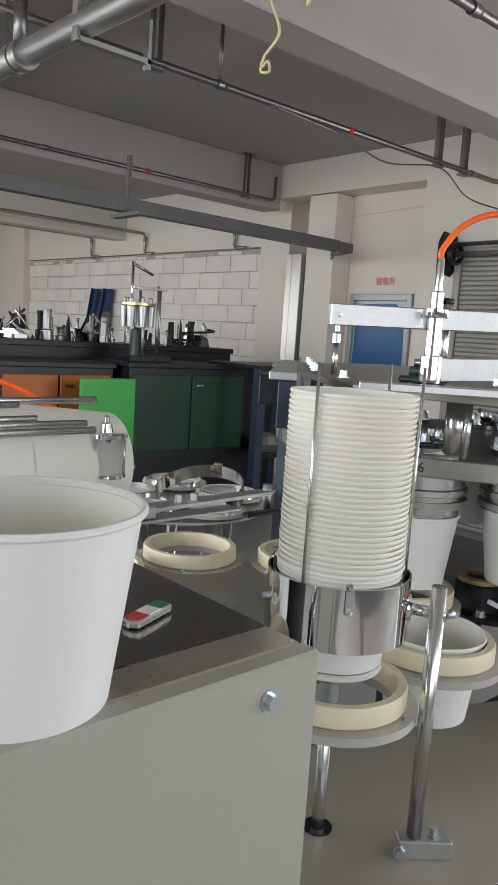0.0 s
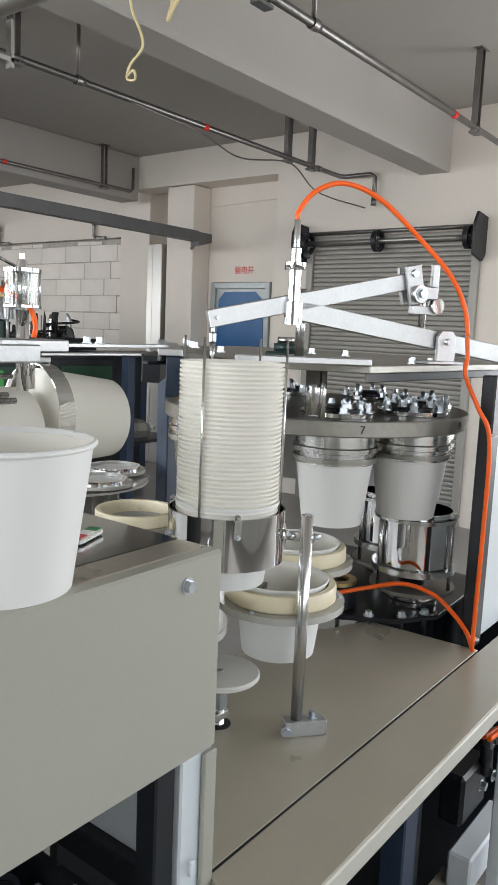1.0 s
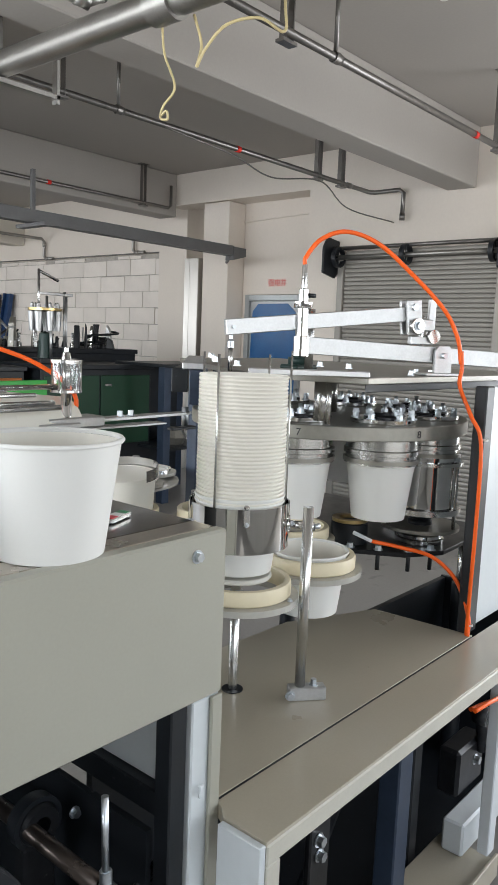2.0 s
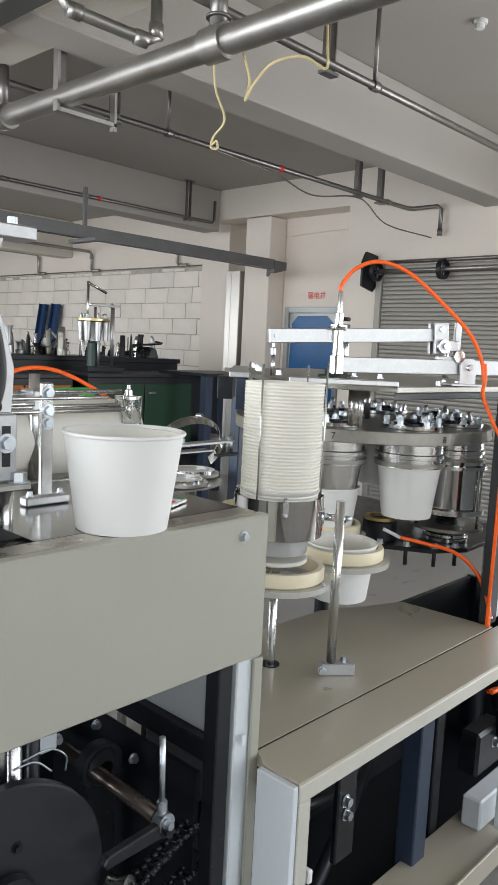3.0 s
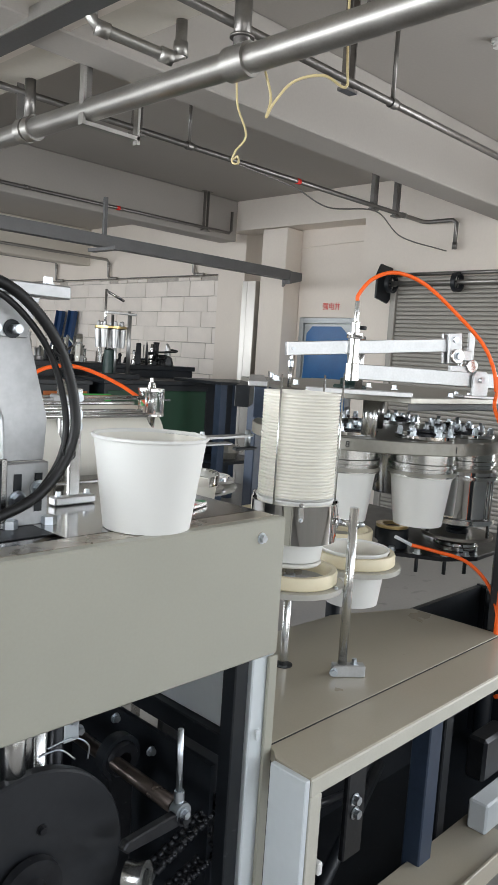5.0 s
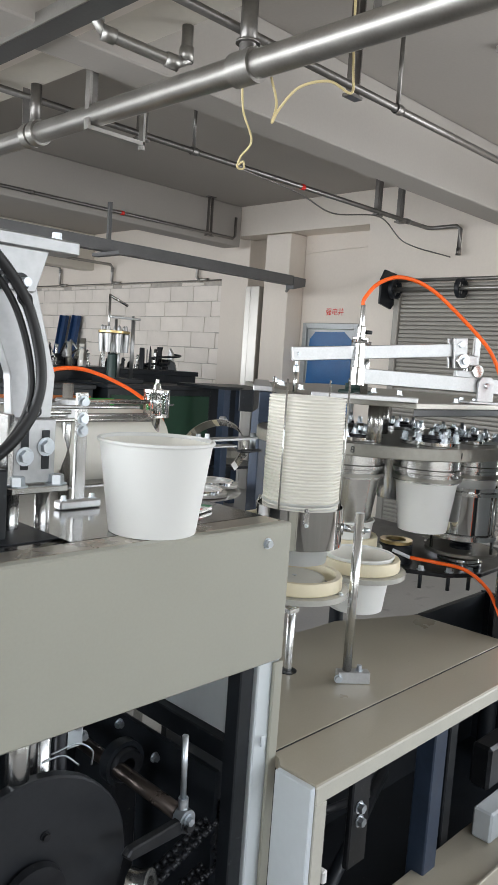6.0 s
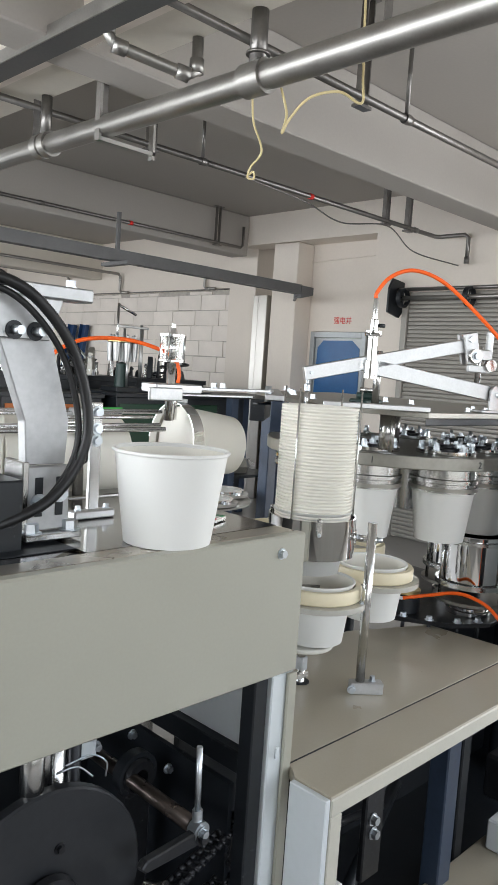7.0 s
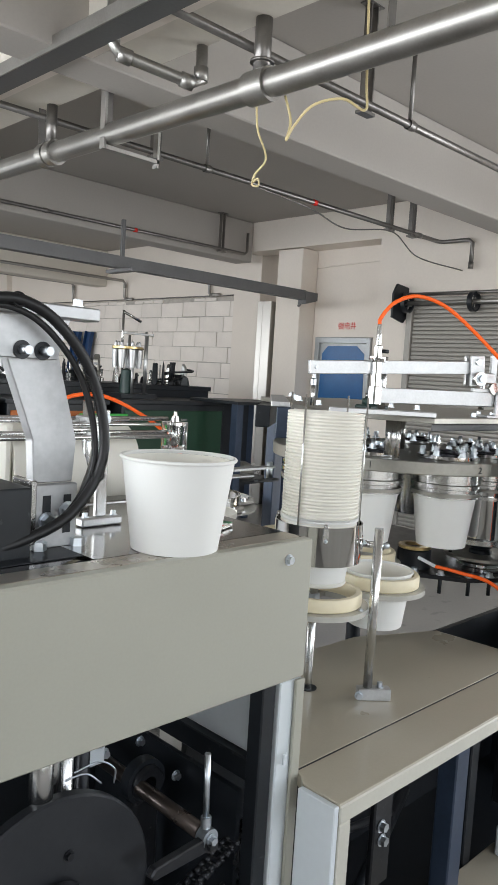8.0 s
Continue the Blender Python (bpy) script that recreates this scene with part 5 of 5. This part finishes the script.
def lid_wheel():
    """Clear-edged discs with lids behind the cover."""
    for x, y, z, r in ((1.10, 1.74, 1.06, 0.10), (1.30, 1.66, 1.06, 0.10), (1.50, 1.80, 1.06, 0.10), (1.45, 2.05, 1.06, 0.1), (1.2, 1.98, 1.06, 0.1)):
        t = thing("lid_station", "paper disc in a clear acrylic holder", "disc holder", "disc holders", (x, y, z))
        part("holder", b_lathe(tube_profile(r * 0.86, r * 1.18, -0.012, 0.0), 40), GREYACR, t)
        part("rim", b_lathe(tube_profile(r * 0.86, r * 0.97, 0.0005, 0.012), 40), CHROME, t)
        part("disc", b_lathe(solid(r * 0.855, -0.004, 0.001), 36), PAPER, t)
        for q in (0.4, 2.5, 4.6):
            part("screw", b_hex((r * 1.07 * math.cos(q), r * 1.07 * math.sin(q), 0.0005), 0.006, 0.008), ZINC, t)
        part("stem", b_cyl((0, 0, -1.06), (0, 0, -0.012), 0.02, 14), STEEL, t)
    b = b_lathe([(0.0, 1.03), (0.3, 1.03), (0.3, 1.038), (0, 1.038)], 56, c=(1.32, 1.86, 0))
    plain("acrylic_guard", b, GREYACR, "round smoky acrylic guard plate", "guard plate")


cover_box()
lower_cabinet()
drive()
bucket()
stack()
LIFT = lift()
CUPW = cup_wheel()
MANW = mandrel_wheel()
DECK = formers()
DECK_HOSE = deck_hose()
head_plate()
TOP, LOW, POST, PLUNGER, LINK = linkage()
sleeve_drum()
GRIP = gripper()
AIR, HOSE = air_head()
PRESS, LOOP = press()
lid_wheel()


# ---- cups and sleeves that travel ----
def travelling():
    a = thing("paper_cup", "white paper cup carried through the cup machine", "paper cup", "cups in the machine")
    rim, base, h = 0.1060, 0.081, 0.169
    part("wall", b_lathe([(base - 0.0012, 0.0), (base, 0.0), (rim - 0.004, h - 0.0065), (rim - 0.0048, h - 0.0065)], 56), PAPER, a)
    # cream tone here puts the cup's inner bounce light into the paper
    part("lining", b_lathe([(base - 0.0022, 0.0), (base - 0.0014, 0.0), (rim - 0.005, h - 0.0065), (rim - 0.006, h - 0.0065)], 56), CREAM, a, "inner paper, toned cream for light bouncing inside")
    part("rolled_rim", b_lathe([(rim - 0.006, h - 0.006), (rim - 0.001, h - 0.006), (rim, h - 0.004), (rim, h - 0.002), (rim - 0.001, h), (rim - 0.004, h), (rim - 0.006, h - 0.002)], 56), PAPER, a)
    part("base", b_lathe(solid(base - 0.0024, 0.009, 0.0115, 0.0003), 48), CREAM, a)
    cups = [a] + [copy_thing(a, Matrix.Identity(4)) for _ in range(7)]
    b = b_lathe([(0, -0.088), (0.102, -0.088), (0.104, -0.09), (0.1045, -0.086), (0.086, 0.09), (0, 0.088)], 48, close=False)
    bmesh.ops.transform(b, matrix=pose(0, 0, 0, 0, 90, 0), verts=b.verts)
    s = plain("paper_sleeve", b, CREAM, "curled cream paper sleeve held in a steel band", "paper sleeve", "paper sleeves")
    return cups, [s] + [copy_thing(s, Matrix.Identity(4)) for _ in range(2)]


CUPS, SLEEVES = travelling()


# ---- far side of the hall ----
def far_side():
    def cab(x0, x1, y0, y1, h, body, door, label):
        c = thing("work_cabinet", label, "cabinet", "", ((x0 + x1) / 2, y0, 0))
        w = (x1 - x0) / 2
        part("body", b_box(-w, w, 0.02, y1 - y0, 0.06, h - 0.04, 0.005), body, c)
        part("top", b_box(-w - 0.02, w + 0.02, 0, y1 - y0 + 0.02, h - 0.04, h, 0.004), BLACK, c)
        part("door", b_box(-w + 0.03, -0.01, 0.005, 0.019, 0.55, h - 0.1, 0.004), door, c)
        part("door", b_box(0.01, w - 0.03, 0.005, 0.019, 0.55, h - 0.1, 0.004), door, c)
        part("handle", b_box(0.05, 0.13, -0.005, 0.004, h - 0.2, h - 0.18), STEEL, c)
        return c
    cab(3.3, 4.6, 5.2, 5.9, 1.32, BLACK, GREENP, "black cabinet with dark green doors by the wall")
    cab(2.2, 3.2, 5.3, 6.0, 1.3, BLACK, ORANGEP, "black cabinet with orange doors by the wall")
    cab(1.1, 2.1, 5.3, 6.0, 1.3, BLACK, YELLOWP, "black cabinet with yellow doors by the wall")
    t = thing("work_bench", "black work bench crowded with machine parts", "work bench", at=(3.9, 6.3, 0))
    part("top", b_box(-1.9, 1.2, -0.3, 0.45, 1.40, 1.45, 0.004), BLACK, t)
    part("apron", b_box(-1.88, 1.18, -0.28, 0.43, 0.55, 1.40, 0.004), BLACK, t)
    for x in (-1.8, -0.4, 1.1):
        part("leg", b_box(x, x + 0.06, -0.25, 0.4, 0, 0.55), BLACK, t)
    f = thing("open_rack", "navy steel machine frame with dark panels", "machine frame", at=(4.35, 4.75, 0))
    for x in (0.0, 0.75):
        for y in (0.0, 0.6):
            part("post", b_box(x, x + 0.09, y, y + 0.09, 0, 1.32, 0.004), NAVY, f)
    part("top", b_box(-0.02, 0.86, -0.02, 0.71, 1.32, 1.35, 0.003), BLACK, f)
    part("panel", b_box(0.09, 0.75, 0.6, 0.62, 0.05, 1.32), BLACK, f)
    part("shelf", b_box(0.09, 0.75, 0.05, 0.6, 0.5, 0.53), BLACK, f)
    part("rag_bundle", b_lathe([(0, 0.33), (0.12, 0.33), (0.15, 0.4), (0.11, 0.47), (0.05, 0.5), (0, 0.5)], 9, c=(0.4, 0.3, 0.2), smooth=False), CAST, f)
    g = plain("green_panel", b_box(2.72, 3.22, 5.0, 5.03, 0.0, 1.2, 0.006), GREENB, "bright green steel panel leaning by the cabinets", "panel")
    k = thing("paint_bucket", "white plastic paint bucket on the floor", "bucket", at=(2.35, 4.7, 0.62))
    lt = thing("low_table", "grey steel table by the cabinets", "table", at=(2.35, 4.7, 0))
    part("top", b_box(-0.5, 0.5, -0.3, 0.28, 0.59, 0.62, 0.004), CAST, lt)
    part("apron", b_box(-0.48, 0.48, -0.28, 0.26, 0.0, 0.588, 0.004), BLACK, lt)
    part("body", b_lathe([(0, 0), (0.13, 0), (0.15, 0.3), (0.145, 0.3), (0.127, 0.008), (0, 0.008)], 28, close=False), WHITEP, k)
    part("label_band", b_lathe(tube_profile(0.1415, 0.146, 0.08, 0.22), 28), BLUEP, k)
    # small assembly of rods and mandrels on the bench
    a = thing("bench_machine", "small steel bench machine with mandrels and upright rods", "bench machine", at=(3.62, 5.55, 1.32))
    a.scale = (0.78, 0.78, 0.78)
    part("base", b_box(-0.25, 0.3, -0.18, 0.18, 0, 0.06, 0.005), BLACK, a)
    for x, y, h in ((0.14, -0.1, 0.85), (0.22, -0.02, 0.82), (0.03, 0.1, 0.8), (-0.05, -0.1, 0.5)):
        part("rod", b_cyl((x, y, 0.06), (x, y, h), 0.018, 10), ALU, a)
    part("top_bar", b_box(-0.2, 0.25, -0.12, -0.08, 0.8, 0.83, 0.004), ALU, a)
    part("arm", b_cyl((-0.15, 0, 1.08), (0.12, 0, 0.98), 0.018, 8), STEEL, a)
    part("arm_post", b_cyl((-0.15, 0, 0.5), (-0.15, 0, 1.1), 0.016, 8), STEEL, a)
    part("disc", b_lathe(solid(0.2, 0.62, 0.65), 28, c=(-0.05, 0.02, 0)), BRASS, a)
    for q in range(7):
        an = q * 0.9
        part("mandrel", b_lathe([(0, 0.38), (0.035, 0.38), (0.05, 0.61), (0.03, 0.62), (0.02, 0.70), (0, 0.72)], 12, c=(-0.05 + 0.15 * math.cos(an), 0.02 + 0.15 * math.sin(an), 0)), ALU, a)
    part("core", b_lathe([(0, 0.06), (0.09, 0.06), (0.07, 0.35), (0, 0.38)], 16, c=(-0.05, 0.02, 0)), TEALBLK, a)
    rng = random.Random(12)
    # loose parts along the bench
    for i in range(80):
        x, y = rng.uniform(2.1, 5.0), rng.uniform(6.05, 6.65)
        h, w = rng.uniform(0.05, 0.3), rng.uniform(0.02, 0.06)
        tt = thing("machine_part", "loose machine part lying on the bench", "machine part", "loose parts", (x, y, 1.45), rng.uniform(0, 360))
        mm = rng.choice((OILY, BLACK, STEEL, CAST, ALU, OILY))
        kind = rng.randrange(3)
        if kind == 0:
            part("casting", b_prism([(-w, 0), (w, 0), (w * 0.8, h * 0.5), (w * 0.3, h), (-w * 0.5, h * 0.8)], -w * 0.5, w * 0.5, 0.006, None, "y"), mm, tt)
        elif kind == 1:
            part("turned_part", b_lathe([(0, 0), (w, 0), (w, h * 0.3), (w * 0.6, h * 0.35), (w * 0.6, h * 0.8), (w * 0.8, h), (0, h)], 14), mm, tt)
        else:
            part("rod_bundle", b_cyl((-w * 2, 0, w * 0.3), (w * 2.4, 0.02, h * 0.9 + 0.03), w * 0.25, 8, b_box(-w * 1.5, w * 1.5, -w * 0.4, w * 0.4, 0, h * 0.35, 0.004)), mm, tt)
    plain("cable_coil", b_tube([(4.6 + 0.18 * math.cos(q * 0.9) + 0.02 * q, 6.3 + 0.1 * math.sin(q * 0.9), 1.46 + 0.012 * q) for q in range(16)], 0.012, 6, 4), BLACK, "loose coil of black cable on the bench", "cable")
    for x, rz in ((5.86, 10.75), (5.86, 10.38)):
        c = thing("blue_beam", "dark blue painted steel channel leaning on the wall", "steel channel", "blue channels", (x, 10.2, 0), 0)
        c.matrix_basis = pose(x, rz, 0, 3.5, 7, 0)
        part("web", b_box(0, 0.02, -0.085, 0.085, 0, 2.2, 0.003), BLUEP, c)
        part("flange", b_box(-0.05, 0.02, -0.097, -0.085, 0, 2.2, 0.003), BLUEP, c)
        part("flange", b_box(-0.05, 0.02, 0.085, 0.097, 0, 2.2, 0.003), BLUEP, c)


far_side()
block_wall()


# ---- movement ----
PERIOD, BEGIN = 2.88, 0.12            # seconds of one machine cycle, start of the first one


def ease(x):
    x = min(1.0, max(0.0, x))
    return x * x * (3 - 2 * x)


def phase(t):
    return (t - BEGIN) % PERIOD


def between(t, rows):
    """Cam height at time t: a smooth closed curve through rows (phase, value)."""
    p = phase(t)
    n = len(rows)
    for i in range(n):
        p1, v1 = rows[i]
        p2, v2 = rows[(i + 1) % n]
        p2 += PERIOD if i == n - 1 else 0
        if p1 <= p < p2:
            p0, v0 = rows[i - 1]
            p3, v3 = rows[(i + 2) % n]
            p0 -= PERIOD if i == 0 else 0
            p3 += PERIOD if i + 2 >= n else 0
            s1 = 0.0 if (v2 - v1) * (v1 - v0) <= 0 else (v2 - v0) / (p2 - p0)
            s2 = 0.0 if (v3 - v2) * (v2 - v1) <= 0 else (v3 - v1) / (p3 - p1)
            h = p2 - p1
            x = (p - p1) / h
            return v1 * (1 + 2 * x) * (1 - x) ** 2 + v2 * x * x * (3 - 2 * x) + h * s1 * x * (1 - x) ** 2 - h * s2 * x * x * (1 - x)
    return rows[-1][1]


CAM = ((0.0, 0.27), (0.12, 0.42), (0.5, 0.81), (0.62, 0.89), (1.05, 1.0), (1.5, 0.82), (1.62, 0.75), (2.12, 0.28), (2.42, 0.0), (2.7, 0.08))
RISE = ((0.0, 1.0), (0.42, 0.0), (1.25, 0.0), (1.92, 1.0))
LIFTZ = ((0.0, 1.07), (0.5, 0.908), (0.75, 0.885), (1.2, 0.885), (1.55, 1.0), (1.95, 1.072), (2.4, 1.080))
SLIDE = ((0.0, 0.84), (0.12, 0.88), (0.5, 1.0), (0.62, 0.95), (1.0, 0.34), (1.12, 0.2), (1.62, 0.03), (2.12, 0.0), (2.38, 0.47))
TIMES = [k / 20 for k in range(0, 161)]


def turns(t):
    """Wheel steps made by the time t."""
    n, p = divmod(t - BEGIN, PERIOD)
    return n + ease((p - 0.55) / 0.68)


# gripper stations: over the magazine, pulled out, over the far ring
G_OUT = pose(0.55, 1.0, 1.395, 0, 3, -5)
G_TIP = pose(0.90, 1.16, 1.31, 0, 40, 20)
G_DOWN = pose(1.018, 1.389, 1.16, 0, 88, 30)


def mixed(a, b, k):
    la, qa, _ = a.decompose()
    lb, qb, _ = b.decompose()
    return Matrix.LocRotScale(la.lerp(lb, k), qa.slerp(qb, k), None)


GRIPS = ((-0.25, G_DOWN), (0.08, G_TIP), (0.40, G_OUT), (1.15, G_OUT), (1.56, G_TIP), (1.95, G_DOWN), (2.63, G_DOWN), (2.96, G_TIP))


def grip_at(p):
    for (p0, a), (p1, b) in zip(GRIPS, GRIPS[1:]):
        if p <= p1:
            return mixed(a, b, ease((p - p0) / (p1 - p0)))
    return G_DOWN


def tilt(t):
    return 13.2 * between(t, CAM) - 0.5


def head(t):
    return -0.261 + 0.306 * between(t, CAM)


def cup_pose(n, t):
    """Cup n leaves the mandrels at the start of cycle n, rides in a ring to the lift and is pushed up into the stack."""
    now = turns(t)
    q = radians(M0 + 45 * (n - 1) - 45 * now)
    on_mandrel = Vector((MX + MR * math.cos(q), MY + MR * math.sin(q), 1.088))
    step = min(2.0, max(0.0, now - n))
    r = radians(L0 + 90 - 45 * step)
    in_ring = Vector((LX + LR * math.cos(r), LY + LR * math.sin(r), RINGZ - 0.160))
    at = on_mandrel.lerp(in_ring, ease((t - BEGIN - n * PERIOD + 0.22) / 0.5)) if now < n + 0.02 else in_ring
    if step >= 2.0:
        since = t - (BEGIN + (n + 1) * PERIOD + 1.23)
        up = 0.188 * ease((since - 0.2) / 0.5) + 0.008 * ease((since - 0.7) / 0.5)
        at = Vector((AX, AY, RINGZ - 0.160 + up)) if since > 0.2 else in_ring.lerp(Vector((AX, AY, in_ring.z)), ease(since / 0.2))
    return pose(*at)


def motions():
    a = ADEG
    walk(TOP, [(t, pose(PVX, PVY, PVZ, 0, 0, a) @ pose(0, 0, 0, 0, -tilt(t), 0)) for t in TIMES])
    walk(LOW, [(t, pose(BRX, BRY, BRZ, 0, 0, a) @ pose(0, 0, 0, 0, 12.4 * between(t, CAM) - 4.3, 0)) for t in TIMES])
    walk(POST, [(t, POST.matrix_basis.copy() @ pose(0, 0, 0.085 * between(t, CAM) - 0.02)) for t in TIMES])
    walk(PLUNGER, [(t, pose(PVX - 0.215 * AD.x, PVY - 0.215 * AD.y, -0.215 * math.sin(radians(tilt(t))))) for t in TIMES])
    walk(LINK, [(t, pose(PVX + AD.x * 0.36, PVY + AD.y * 0.36, 0.36 * math.sin(radians(tilt(t))), 0, 0, a)) for t in TIMES])
    walk(LIFT, [(t, pose(AX, AY, between(t, LIFTZ))) for t in TIMES])
    walk(CUPW, [(t, pose(LX, LY, 0, 0, 0, -45 * turns(t))) for t in TIMES])
    walk(MANW, [(t, pose(MX, MY, 0, 0, 0, -45 * turns(t))) for t in TIMES])
    walk(AIR, [(t, pose(0.475, 0.945, head(t))) for t in TIMES])
    walk(HOSE, [(t, pose(0.475, 0.945, 1.55 + head(t), 0, -135 * (head(t) - 0.02), 0)) for t in TIMES])
    walk(PRESS, [(t, pose(-0.106, 0.575, 0.098 * between(t, SLIDE) - 0.024)) for t in TIMES])
    walk(LOOP, [(t, pose(-0.106 - 0.098 * between(t, SLIDE), 0.575, 0.098 * between(t, SLIDE) - 0.024)) for t in TIMES])
    for ob in DECK:
        x, y, z = ob.location
        walk(ob, [(t, pose(x, y, z + 0.18 * between(t, RISE))) for t in TIMES])
    axis = Vector((0.947, 0.32, 0))
    walk(DECK_HOSE, [(t, pose(HPX, HPY, TZ + 0.005) @ Matrix.Rotation(radians(24 * between(t, RISE)), 4, axis)) for t in TIMES])
    walk(GRIP, [(t, grip_at(phase(t))) for t in TIMES])
    for k, c in enumerate(CUPS):
        walk(c, [(t, cup_pose(k - 2, t)) for t in TIMES])
    # sleeves: out of the magazine in the band, down through the far ring on to the pile below
    for k, s in enumerate(SLEEVES):
        rows = []
        for t in TIMES:
            n, p = divmod(t - BEGIN, PERIOD)
            wait = pose(0.432 - 0.004 * k, 1.015, 1.37)
            off = pose(0.10, 0, 0)
            if n < k or (n == k and p < 0.45):
                m = wait
            elif n == k and p < 1.95:
                g = grip_at(p) @ off
                m = mixed(wait, g, ease((p - 0.45) / 0.5)) if p < 0.95 else g
            else:
                g = G_DOWN @ off
                drop = g.translation.z - (0.42 + 0.19 * k)
                m = pose(0, 0, -drop * ease((t - BEGIN - k * PERIOD - 1.95) / 0.7)) @ g
            rows.append((t, m))
        walk(s, rows)


motions()
